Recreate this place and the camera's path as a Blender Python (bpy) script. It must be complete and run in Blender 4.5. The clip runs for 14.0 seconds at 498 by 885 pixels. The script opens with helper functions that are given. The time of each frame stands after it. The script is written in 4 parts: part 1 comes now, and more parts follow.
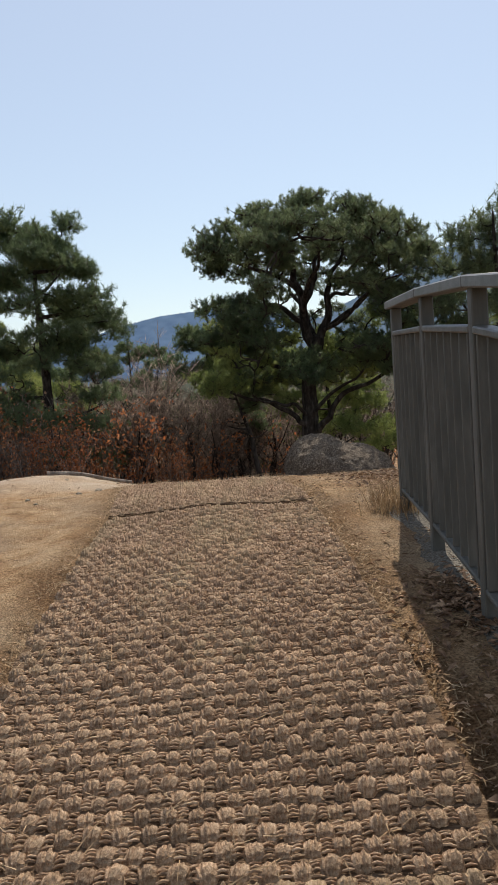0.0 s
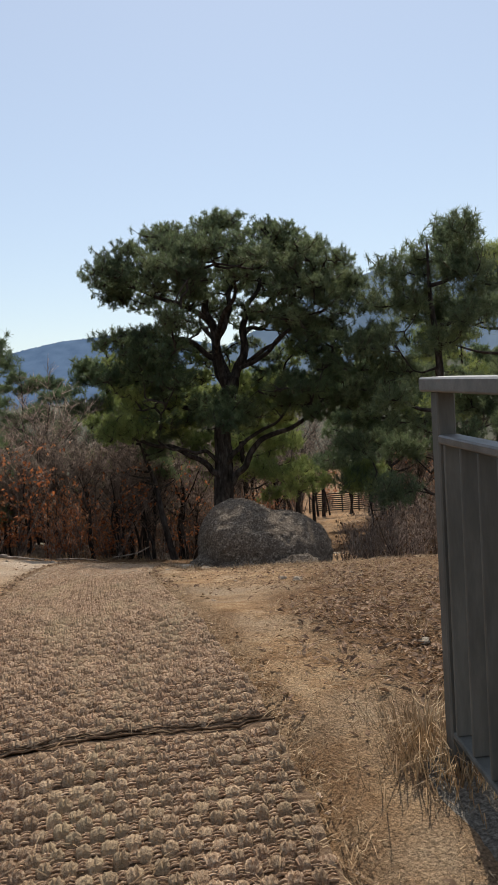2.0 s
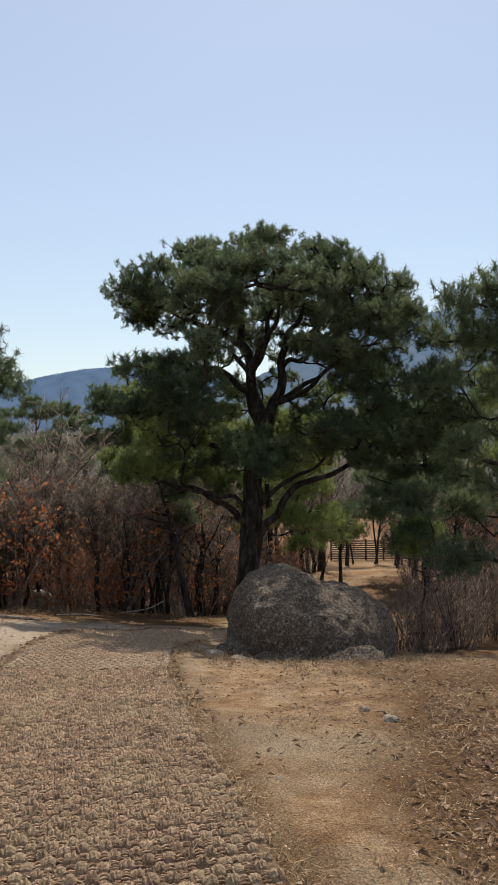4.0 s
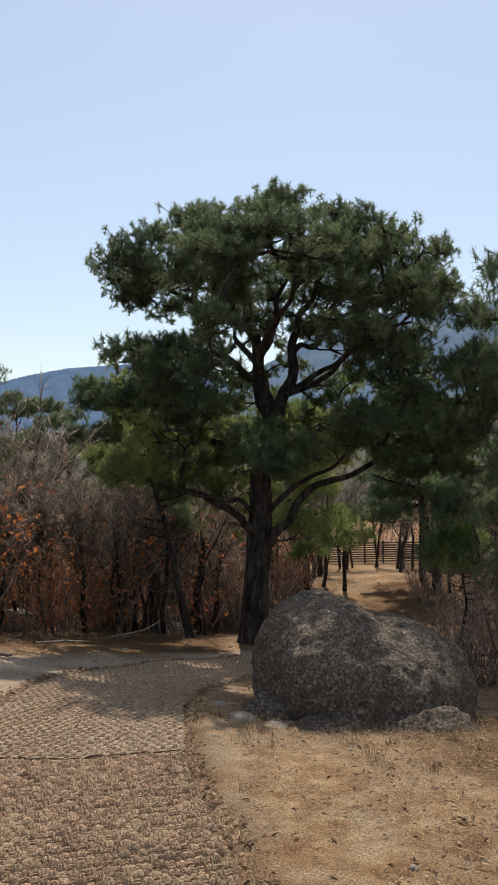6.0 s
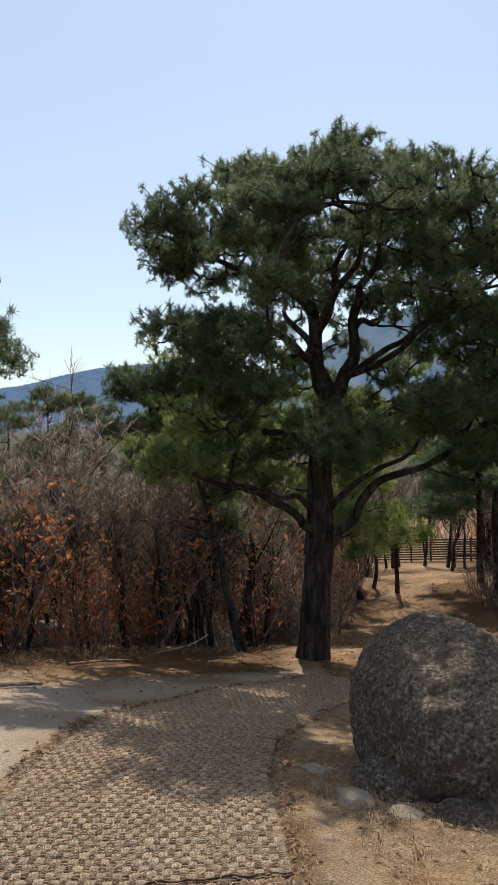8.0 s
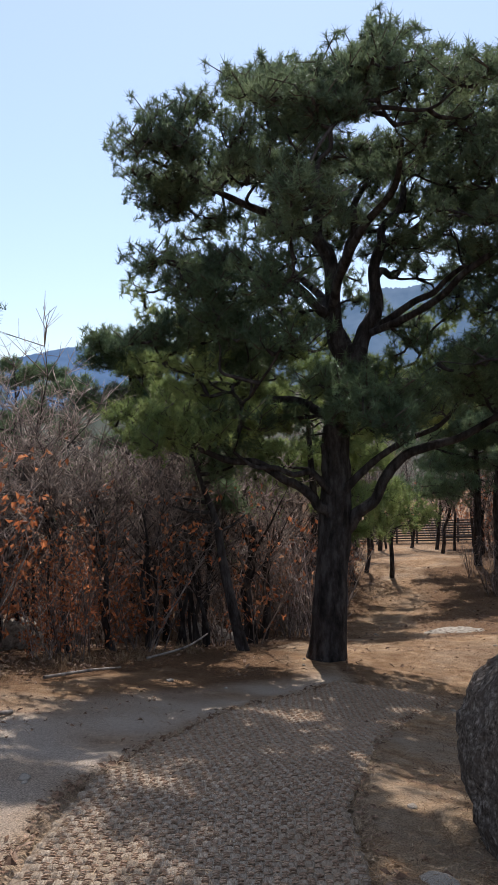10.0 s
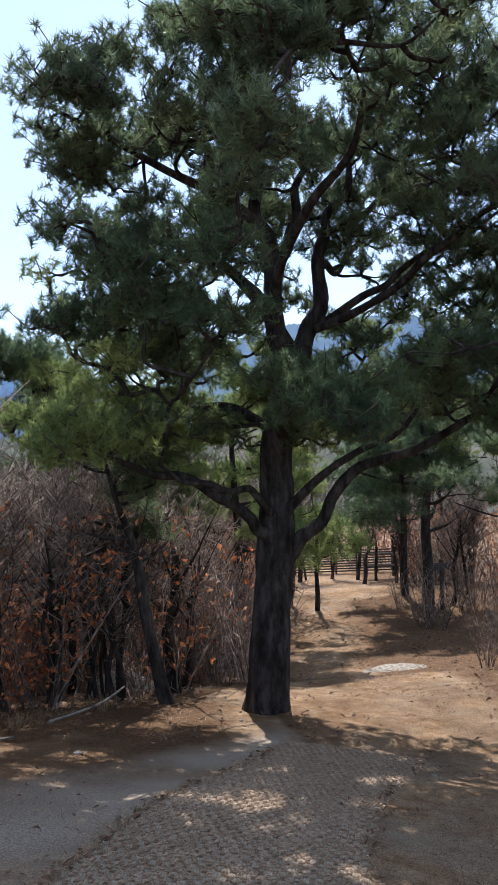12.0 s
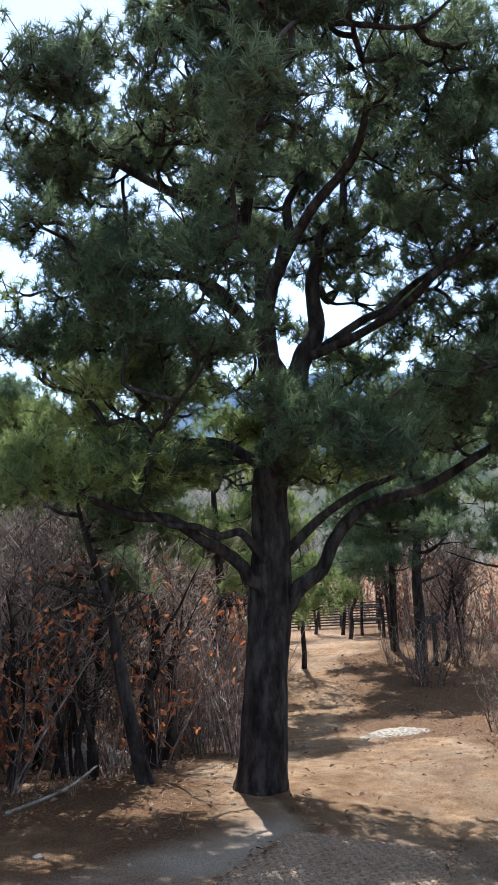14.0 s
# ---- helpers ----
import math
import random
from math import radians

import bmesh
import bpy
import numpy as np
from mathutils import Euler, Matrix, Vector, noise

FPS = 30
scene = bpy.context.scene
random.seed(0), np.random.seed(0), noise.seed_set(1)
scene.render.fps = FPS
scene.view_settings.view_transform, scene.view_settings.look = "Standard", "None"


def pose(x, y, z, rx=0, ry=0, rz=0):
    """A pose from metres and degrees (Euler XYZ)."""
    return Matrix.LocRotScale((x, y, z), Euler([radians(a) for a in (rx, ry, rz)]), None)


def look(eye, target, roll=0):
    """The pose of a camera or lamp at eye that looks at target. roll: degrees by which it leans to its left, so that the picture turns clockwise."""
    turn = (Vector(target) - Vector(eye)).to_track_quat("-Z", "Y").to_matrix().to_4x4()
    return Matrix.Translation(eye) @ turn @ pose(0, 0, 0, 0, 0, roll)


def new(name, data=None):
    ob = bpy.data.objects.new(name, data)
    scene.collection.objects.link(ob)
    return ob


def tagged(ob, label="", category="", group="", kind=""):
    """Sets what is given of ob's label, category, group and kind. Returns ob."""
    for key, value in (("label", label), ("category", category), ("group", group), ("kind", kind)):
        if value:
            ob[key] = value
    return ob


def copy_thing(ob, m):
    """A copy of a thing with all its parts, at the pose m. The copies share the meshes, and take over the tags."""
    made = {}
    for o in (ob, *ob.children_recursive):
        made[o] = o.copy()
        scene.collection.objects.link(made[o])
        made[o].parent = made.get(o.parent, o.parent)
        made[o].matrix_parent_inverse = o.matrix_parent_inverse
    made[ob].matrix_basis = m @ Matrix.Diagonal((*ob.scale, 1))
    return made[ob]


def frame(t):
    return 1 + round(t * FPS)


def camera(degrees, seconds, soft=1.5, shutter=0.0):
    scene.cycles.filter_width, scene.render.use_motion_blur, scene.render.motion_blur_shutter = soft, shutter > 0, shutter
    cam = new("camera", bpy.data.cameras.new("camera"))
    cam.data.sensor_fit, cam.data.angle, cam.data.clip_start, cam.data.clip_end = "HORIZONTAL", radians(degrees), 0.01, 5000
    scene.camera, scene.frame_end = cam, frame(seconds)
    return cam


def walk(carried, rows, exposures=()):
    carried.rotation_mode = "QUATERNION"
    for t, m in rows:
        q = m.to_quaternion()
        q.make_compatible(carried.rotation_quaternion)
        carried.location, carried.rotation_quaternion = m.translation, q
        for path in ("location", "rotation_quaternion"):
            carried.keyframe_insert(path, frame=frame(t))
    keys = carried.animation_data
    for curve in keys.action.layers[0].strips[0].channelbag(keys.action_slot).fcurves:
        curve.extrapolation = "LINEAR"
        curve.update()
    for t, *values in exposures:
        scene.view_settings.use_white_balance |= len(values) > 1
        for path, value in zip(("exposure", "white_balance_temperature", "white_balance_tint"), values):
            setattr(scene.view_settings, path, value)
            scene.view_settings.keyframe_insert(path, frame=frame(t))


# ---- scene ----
cam = camera(38.0, 14.0, 0.7)
PATH = [
    (0, (0.956, -0.473, 1.052), (0.86, 1.518, 0.891), -4.1),
    (0.5, (0.878, 0.13, 1.174), (0.939, 2.123, 1.018), -3.8),
    (1, (0.863, 0.734, 1.289), (1.001, 2.723, 1.125), -4.2),
    (1.5, (0.861, 1.329, 1.373), (1.083, 3.313, 1.243), -4.1),
    (2, (0.856, 1.906, 1.461), (1.028, 3.896, 1.359), -3.4),
    (2.5, (0.776, 2.448, 1.519), (0.838, 4.447, 1.504), -3.0),
    (3, (0.763, 3.004, 1.542), (0.79, 5.004, 1.52), -2.9),
    (3.2, (0.745, 3.193, 1.562), (0.786, 5.192, 1.536), -2.4),
    (5.3, (0.417, 5.363, 1.57), (0.631, 7.351, 1.62), 0.3),
    (5.5, (0.392, 5.544, 1.552), (0.58, 7.534, 1.601), 0.4),
    (6, (0.34, 5.998, 1.517), (0.513, 7.991, 1.512), -0.7),
    (6.5, (0.308, 6.451, 1.498), (0.466, 8.444, 1.453), 0.6),
    (7, (0.245, 6.85, 1.465), (0.459, 8.838, 1.424), 0.3),
    (7.5, (0.162, 7.235, 1.437), (0.329, 9.228, 1.408), -0.2),
    (8, (0.024, 7.641, 1.385), (0.113, 9.639, 1.373), -1.5),
    (8.2, (-0.024, 7.805, 1.333), (-0.035, 9.805, 1.333), -2.2),
    (10.3, (-0.45, 9.707, 1.121), (-0.269, 11.698, 1.051), -1.3),
    (10.5, (-0.469, 9.899, 1.054), (-0.314, 11.892, 0.998), -1.6),
    (11, (-0.516, 10.266, 0.997), (-0.316, 12.256, 0.967), -1.3),
    (11.5, (-0.506, 10.651, 0.93), (-0.192, 12.626, 0.933), -1.9),
    (12, (-0.492, 11.005, 0.883), (-0.073, 12.96, 0.903), -1.2),
    (12.5, (-0.517, 11.297, 0.83), (-0.025, 13.236, 0.84), -0.9),
    (13, (-0.5, 11.575, 0.795), (-0.017, 13.515, 0.809), -0.7),
    (13.5, (-0.52, 11.829, 0.764), (-0.021, 13.766, 0.806), -1.1),
    (14, (-0.455, 11.973, 0.73), (0.031, 13.906, 0.895), -1.6),
]
walk(cam, [(t, look(eye, target, roll)) for t, eye, target, roll in PATH], [(0, 0.45, 6600, 10), (3.2, 0.38, 6500, 10), (5.5, 0.46, 6500, 10), (8.2, 0.56, 6400, 10), (10.3, 0.72, 5700, 14), (12.0, 1.12, 5550, 12), (14.0, 1.42, 5450, 10)])

# ---- light ----
SUN_EL, SUN_AZ = 48.0, 10.0
world = bpy.data.worlds.new("world")
scene.world = world
world.use_nodes = True
sky = world.node_tree.nodes.new("ShaderNodeTexSky")
sky.sky_type = "NISHITA"
sky.sun_disc = False
sky.sun_elevation, sky.sun_rotation = radians(SUN_EL), radians(SUN_AZ)
sky.air_density, sky.dust_density, sky.ozone_density = 1.3, 0.15, 2.5
backg = world.node_tree.nodes["Background"]
backg.inputs[1].default_value = 0.05
world.node_tree.links.new(sky.outputs[0], backg.inputs[0])
# thin spring haze over the whole sky
veil = world.node_tree.nodes.new("ShaderNodeBackground")
veil.inputs[0].default_value, veil.inputs[1].default_value = (0.245, 0.262, 0.293, 1), 1.0
both = world.node_tree.nodes.new("ShaderNodeAddShader")
world.node_tree.links.new(backg.outputs[0], both.inputs[0])
world.node_tree.links.new(veil.outputs[0], both.inputs[1])
world.node_tree.links.new(both.outputs[0], world.node_tree.nodes["World Output"].inputs["Surface"])
sun = new("sun", bpy.data.lights.new("sun", "SUN"))
sun.data.energy, sun.data.angle, sun.data.color = 4.1, radians(0.5), (1.0, 0.93, 0.82)
sun_dir = Vector((math.sin(radians(SUN_AZ)) * math.cos(radians(SUN_EL)), math.cos(radians(SUN_AZ)) * math.cos(radians(SUN_EL)), math.sin(radians(SUN_EL))))
sun.matrix_world = look(tuple(sun_dir * 50), (0, 0, 0))


# ---- materials ----
def material(name, colours, scale=8.0, rough=0.85, bump=0.3, bump_scale=60.0, stain=None, stain_scale=1.2, island=0.0, obj_rand=0.0,
             translucent=0.0, metallic=0.0, stretch=(1, 1, 1), bump_dist=0.01, spec=0.3):
    """Noise-driven paint at two scales with fine relief."""
    m = bpy.data.materials.new(name)
    m.use_nodes = True
    nt = m.node_tree
    nodes, link = nt.nodes, nt.links.new
    b = nodes["Principled BSDF"]
    b.inputs["Roughness"].default_value, b.inputs["Metallic"].default_value = rough, metallic
    b.inputs["Specular IOR Level"].default_value = spec
    co = nodes.new("ShaderNodeTexCoord")
    mp = nodes.new("ShaderNodeMapping")
    mp.inputs["Scale"].default_value = stretch
    link(co.outputs["Object"], mp.inputs["Vector"])
    n1 = nodes.new("ShaderNodeTexNoise")
    n1.inputs["Scale"].default_value, n1.inputs["Detail"].default_value, n1.inputs["Roughness"].default_value = scale, 6, 0.65
    link(mp.outputs[0], n1.inputs["Vector"])
    ramp = nodes.new("ShaderNodeValToRGB")
    els = ramp.color_ramp.elements
    while len(els) < len(colours):
        els.new(0.5)
    for k, c in enumerate(colours):
        els[k].position = 0.36 + 0.28 * k / max(1, len(colours) - 1)
        els[k].color = (*c, 1)
    link(n1.outputs["Fac"], ramp.inputs["Fac"])
    col = ramp.outputs["Color"]
    if stain:
        n2 = nodes.new("ShaderNodeTexNoise")
        n2.inputs["Scale"].default_value, n2.inputs["Detail"].default_value, n2.inputs["Roughness"].default_value = stain_scale, 9, 0.68
        link(mp.outputs[0], n2.inputs["Vector"])
        r2 = nodes.new("ShaderNodeValToRGB")
        r2.color_ramp.elements[0].position, r2.color_ramp.elements[1].position = 0.45, 0.65
        link(n2.outputs["Fac"], r2.inputs["Fac"])
        mx = nodes.new("ShaderNodeMixRGB")
        mx.blend_type = "MIX"
        mx.inputs["Color2"].default_value = (*stain, 1)
        link(r2.outputs["Color"], mx.inputs["Fac"])
        link(col, mx.inputs["Color1"])
        col = mx.outputs["Color"]
    for amount, kind in ((island, "geo"), (obj_rand, "obj")):
        if amount:
            src = nodes.new("ShaderNodeNewGeometry").outputs["Random Per Island"] if kind == "geo" else nodes.new("ShaderNodeObjectInfo").outputs["Random"]
            mr = nodes.new("ShaderNodeMapRange")
            mr.inputs["To Min"].default_value, mr.inputs["To Max"].default_value = 1 - amount, 1 + amount
            link(src, mr.inputs["Value"])
            hs = nodes.new("ShaderNodeHueSaturation")
            link(mr.outputs[0], hs.inputs["Value"])
            link(col, hs.inputs["Color"])
            col = hs.outputs["Color"]
    link(col, b.inputs["Base Color"])
    if bump:
        n3 = nodes.new("ShaderNodeTexNoise")
        n3.inputs["Scale"].default_value, n3.inputs["Detail"].default_value, n3.inputs["Roughness"].default_value = bump_scale, 5, 0.7
        link(mp.outputs[0], n3.inputs["Vector"])
        bp = nodes.new("ShaderNodeBump")
        bp.inputs["Strength"].default_value, bp.inputs["Distance"].default_value = bump, bump_dist
        link(n3.outputs["Fac"], bp.inputs["Height"])
        link(bp.outputs[0], b.inputs["Normal"])
    if translucent:
        out = nodes["Material Output"]
        tr = nodes.new("ShaderNodeBsdfTranslucent")
        link(col, tr.inputs["Color"])
        ms = nodes.new("ShaderNodeMixShader")
        ms.inputs["Fac"].default_value = translucent
        link(b.outputs[0], ms.inputs[1])
        link(tr.outputs[0], ms.inputs[2])
        link(ms.outputs[0], out.inputs["Surface"])
    return m


M_BARK = material("bark", [(0.018, 0.015, 0.013), (0.045, 0.037, 0.032), (0.09, 0.077, 0.068)], 9, 0.95, 1.0, 22, stretch=(1, 1, 0.35), bump_dist=0.05, spec=0.1)
M_TWIG = material("pine_twig", [(0.05, 0.04, 0.03), (0.11, 0.085, 0.06)], 20, 0.9, 0, spec=0.1)
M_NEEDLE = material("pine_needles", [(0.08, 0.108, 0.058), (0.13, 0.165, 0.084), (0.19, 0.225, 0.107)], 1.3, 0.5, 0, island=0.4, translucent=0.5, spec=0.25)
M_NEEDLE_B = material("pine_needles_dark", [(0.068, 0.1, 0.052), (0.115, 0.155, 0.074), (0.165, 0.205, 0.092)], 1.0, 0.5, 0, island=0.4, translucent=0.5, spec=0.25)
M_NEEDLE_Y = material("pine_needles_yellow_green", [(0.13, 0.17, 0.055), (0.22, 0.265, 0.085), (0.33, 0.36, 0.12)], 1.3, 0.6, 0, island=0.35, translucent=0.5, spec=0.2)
M_SHRUB = material("shrub_stems", [(0.1, 0.074, 0.059), (0.21, 0.157, 0.124), (0.44, 0.345, 0.275)], 6, 0.9, 0, obj_rand=0.4, island=0.35, spec=0.1)
M_RUST = material("dead_leaves_rust", [(0.26, 0.075, 0.032), (0.46, 0.165, 0.062), (0.56, 0.29, 0.15)], 3, 0.65, 0, island=0.5, translucent=0.42, spec=0.2)
M_DEAD = material("dead_leaves_brown", [(0.1, 0.056, 0.032), (0.19, 0.112, 0.066), (0.33, 0.22, 0.14)], 12, 0.8, 0, island=0.5, translucent=0.15, spec=0.2)
M_STRAW = material("dry_straw", [(0.17, 0.105, 0.055), (0.3, 0.2, 0.11), (0.45, 0.33, 0.2)], 9, 0.8, 0, island=0.4, translucent=0.2, spec=0.2)
M_BOULDER = material("granite_boulder", [(0.045, 0.035, 0.027), (0.125, 0.098, 0.073), (0.2, 0.16, 0.122), (0.38, 0.32, 0.255)], 38, 0.95, 1.0, 40, stain=(0.105, 0.08, 0.06), stain_scale=9.0, bump_dist=0.05, spec=0.1)
M_STONE = material("grey_stone", [(0.15, 0.12, 0.09), (0.3, 0.25, 0.19), (0.44, 0.38, 0.3)], 18, 0.95, 0.6, 50, obj_rand=0.15, spec=0.1)
M_GRAVEL = material("grey_gravel", [(0.09, 0.079, 0.065), (0.19, 0.167, 0.137), (0.33, 0.295, 0.245)], 75, 0.97, 1.0, 70, bump_dist=0.03, spec=0.05)
M_GRIT = material("granite_grit", [(0.3, 0.19, 0.11), (0.46, 0.31, 0.19), (0.62, 0.46, 0.32)], 14, 0.97, 0, island=0.35, spec=0.05)
M_FENCE = material("fence_paint", [(0.068, 0.067, 0.06), (0.085, 0.083, 0.074), (0.11, 0.106, 0.095)], 14, 0.6, 0.15, 120, obj_rand=0.12, stretch=(1, 1, 0.2), spec=0.25)
M_RAIL = material("rail_paint", [(0.075, 0.071, 0.065), (0.1, 0.095, 0.088), (0.14, 0.132, 0.122)], 14, 0.42, 0.12, 120, spec=0.5)
M_KNOT = material("coir_knots", [(0.26, 0.155, 0.095), (0.46, 0.305, 0.195), (0.66, 0.48, 0.335)], 110, 0.95, 1.0, 150, stretch=(1, 0.25, 1), island=0.18, obj_rand=0.15, bump_dist=0.02, stain=(0.5, 0.37, 0.23), stain_scale=3, spec=0.05)
M_ROPE = material("coir_strands", [(0.26, 0.16, 0.1), (0.44, 0.295, 0.19), (0.64, 0.46, 0.31)], 60, 0.95, 0.9, 150, stretch=(0.25, 1.5, 1.5), island=0.2, bump_dist=0.015, spec=0.05)
M_SOILMAT = material("coir_backing", [(0.12, 0.075, 0.047), (0.22, 0.145, 0.093), (0.33, 0.23, 0.15)], 50, 1.0, 1.0, 120, stretch=(0.3, 1.4, 1), bump_dist=0.02, spec=0.05)
M_KNOT_D = material("dusty_coir_knots", [(0.26, 0.185, 0.12), (0.42, 0.325, 0.23), (0.56, 0.45, 0.33)], 110, 0.97, 1.0, 150, stretch=(1, 0.25, 1), island=0.15, bump_dist=0.02, stain=(0.4, 0.3, 0.2), stain_scale=2, spec=0.05)
M_BACK_D = material("dusty_coir_backing", [(0.2, 0.14, 0.09), (0.3, 0.22, 0.15), (0.4, 0.31, 0.22)], 40, 1.0, 1.0, 120, bump_dist=0.02, spec=0.05)
M_CORD = material("dark_coir_cord", [(0.07, 0.045, 0.028), (0.17, 0.11, 0.07)], 60, 0.95, 0.6, 150, spec=0.05)
M_WOOD = material("weathered_wood", [(0.1, 0.08, 0.065), (0.2, 0.165, 0.135), (0.32, 0.27, 0.22)], 8, 0.9, 0.5, 40, spec=0.1)
M_SLAT = material("dark_slats", [(0.05, 0.042, 0.036), (0.09, 0.075, 0.062)], 12, 0.8, 0.2, 60, obj_rand=0.2, spec=0.2)


def ground_material():
    """Decomposed-granite sand, with brown needle litter (doubling as shade on the far bank) and grey dust where the
    mask 'litter' says so.
    """
    m = material("sandy_soil", [(0.265, 0.152, 0.076), (0.405, 0.255, 0.138), (0.52, 0.36, 0.212)], 5, 0.97, 1.0, 85, stain=(0.39, 0.295, 0.2), stain_scale=0.7, bump_dist=0.035, spec=0.05)
    nt = m.node_tree
    nodes, link = nt.nodes, nt.links.new
    b = nodes["Principled BSDF"]
    old = b.inputs["Base Color"].links[0].from_socket
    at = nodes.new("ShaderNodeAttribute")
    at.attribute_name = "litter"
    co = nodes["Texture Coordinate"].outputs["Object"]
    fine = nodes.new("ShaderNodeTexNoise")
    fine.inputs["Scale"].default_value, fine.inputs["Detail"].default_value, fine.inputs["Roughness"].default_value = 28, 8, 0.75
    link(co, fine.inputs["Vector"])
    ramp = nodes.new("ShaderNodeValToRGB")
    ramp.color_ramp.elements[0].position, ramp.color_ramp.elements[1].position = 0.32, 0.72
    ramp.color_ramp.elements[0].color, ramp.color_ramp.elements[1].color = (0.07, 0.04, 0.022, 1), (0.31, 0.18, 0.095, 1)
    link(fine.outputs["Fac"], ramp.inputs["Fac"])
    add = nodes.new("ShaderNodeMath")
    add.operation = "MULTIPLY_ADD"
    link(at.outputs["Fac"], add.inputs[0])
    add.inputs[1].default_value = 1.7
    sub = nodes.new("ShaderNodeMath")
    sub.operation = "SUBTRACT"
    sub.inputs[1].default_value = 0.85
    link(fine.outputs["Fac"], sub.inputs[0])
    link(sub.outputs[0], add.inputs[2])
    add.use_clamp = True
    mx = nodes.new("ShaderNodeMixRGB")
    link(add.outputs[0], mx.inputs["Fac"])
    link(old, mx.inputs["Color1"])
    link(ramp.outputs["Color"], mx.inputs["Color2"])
    gr = nodes.new("ShaderNodeTexNoise")
    gr.inputs["Scale"].default_value, gr.inputs["Detail"].default_value = 95, 6
    link(co, gr.inputs["Vector"])
    gm = nodes.new("ShaderNodeMapRange")
    gm.inputs["From Min"].default_value, gm.inputs["From Max"].default_value = 0.3, 0.7
    gm.inputs["To Min"].default_value, gm.inputs["To Max"].default_value = 0.45, 1.45
    link(gr.outputs["Fac"], gm.inputs["Value"])
    hs = nodes.new("ShaderNodeHueSaturation")
    link(gm.outputs[0], hs.inputs["Value"])
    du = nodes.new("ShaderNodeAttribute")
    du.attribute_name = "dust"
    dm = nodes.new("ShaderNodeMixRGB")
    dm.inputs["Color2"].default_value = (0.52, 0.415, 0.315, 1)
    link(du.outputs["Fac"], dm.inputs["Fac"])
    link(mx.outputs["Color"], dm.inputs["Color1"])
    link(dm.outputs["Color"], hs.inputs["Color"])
    link(hs.outputs["Color"], b.inputs["Base Color"])
    return m


M_GROUND = ground_material()


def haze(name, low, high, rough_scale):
    """Far wooded hills, self-glowing, with the blue air painted into the colour."""
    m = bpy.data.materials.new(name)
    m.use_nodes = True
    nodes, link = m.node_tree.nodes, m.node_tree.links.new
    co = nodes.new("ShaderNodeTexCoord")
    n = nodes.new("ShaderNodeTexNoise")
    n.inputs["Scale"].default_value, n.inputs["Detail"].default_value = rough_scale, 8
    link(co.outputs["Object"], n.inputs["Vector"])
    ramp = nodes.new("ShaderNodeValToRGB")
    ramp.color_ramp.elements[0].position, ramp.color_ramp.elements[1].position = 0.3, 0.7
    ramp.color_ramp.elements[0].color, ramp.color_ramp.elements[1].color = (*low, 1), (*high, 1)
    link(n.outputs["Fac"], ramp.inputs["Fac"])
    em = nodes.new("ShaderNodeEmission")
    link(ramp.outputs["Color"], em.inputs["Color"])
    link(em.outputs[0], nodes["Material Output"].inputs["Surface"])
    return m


# glowing hill colours, distance haze already mixed in
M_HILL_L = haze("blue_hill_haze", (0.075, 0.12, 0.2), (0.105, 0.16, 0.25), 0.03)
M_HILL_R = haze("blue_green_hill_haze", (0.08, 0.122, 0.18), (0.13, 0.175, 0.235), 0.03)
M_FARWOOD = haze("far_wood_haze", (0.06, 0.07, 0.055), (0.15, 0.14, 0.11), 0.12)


# ---- helpers for meshes ----
def mesh_from(name, verts, faces, mat, smooth=False):
    me = bpy.data.meshes.new(name)
    me.from_pydata([tuple(v) for v in verts], [], faces)
    me.materials.append(mat)
    if smooth:
        me.polygons.foreach_set("use_smooth", [True] * len(me.polygons))
    return me


def tri_mesh(name, tris, mat):
    """A mesh of loose triangles, an (n, 3, 3) array."""
    n = len(tris)
    me = bpy.data.meshes.new(name)
    me.vertices.add(3 * n)
    me.vertices.foreach_set("co", tris.reshape(-1).astype(np.float32))
    me.loops.add(3 * n)
    me.loops.foreach_set("vertex_index", np.arange(3 * n, dtype=np.int32))
    me.polygons.add(n)
    me.polygons.foreach_set("loop_start", np.arange(0, 3 * n, 3, dtype=np.int32))
    me.polygons.foreach_set("loop_total", np.full(n, 3, dtype=np.int32))
    me.update(calc_edges=True)
    me.materials.append(mat)
    return me


def child(name, me, parent, label=""):
    ob = new(name, me)
    ob.parent = parent
    if label:
        ob["label"] = label
    return ob


def part(name, bm, mat, parent, label=""):
    me = bpy.data.meshes.new(name)
    bm.to_mesh(me)
    bm.free()
    me.materials.append(mat)
    return child(name, me, parent, label)


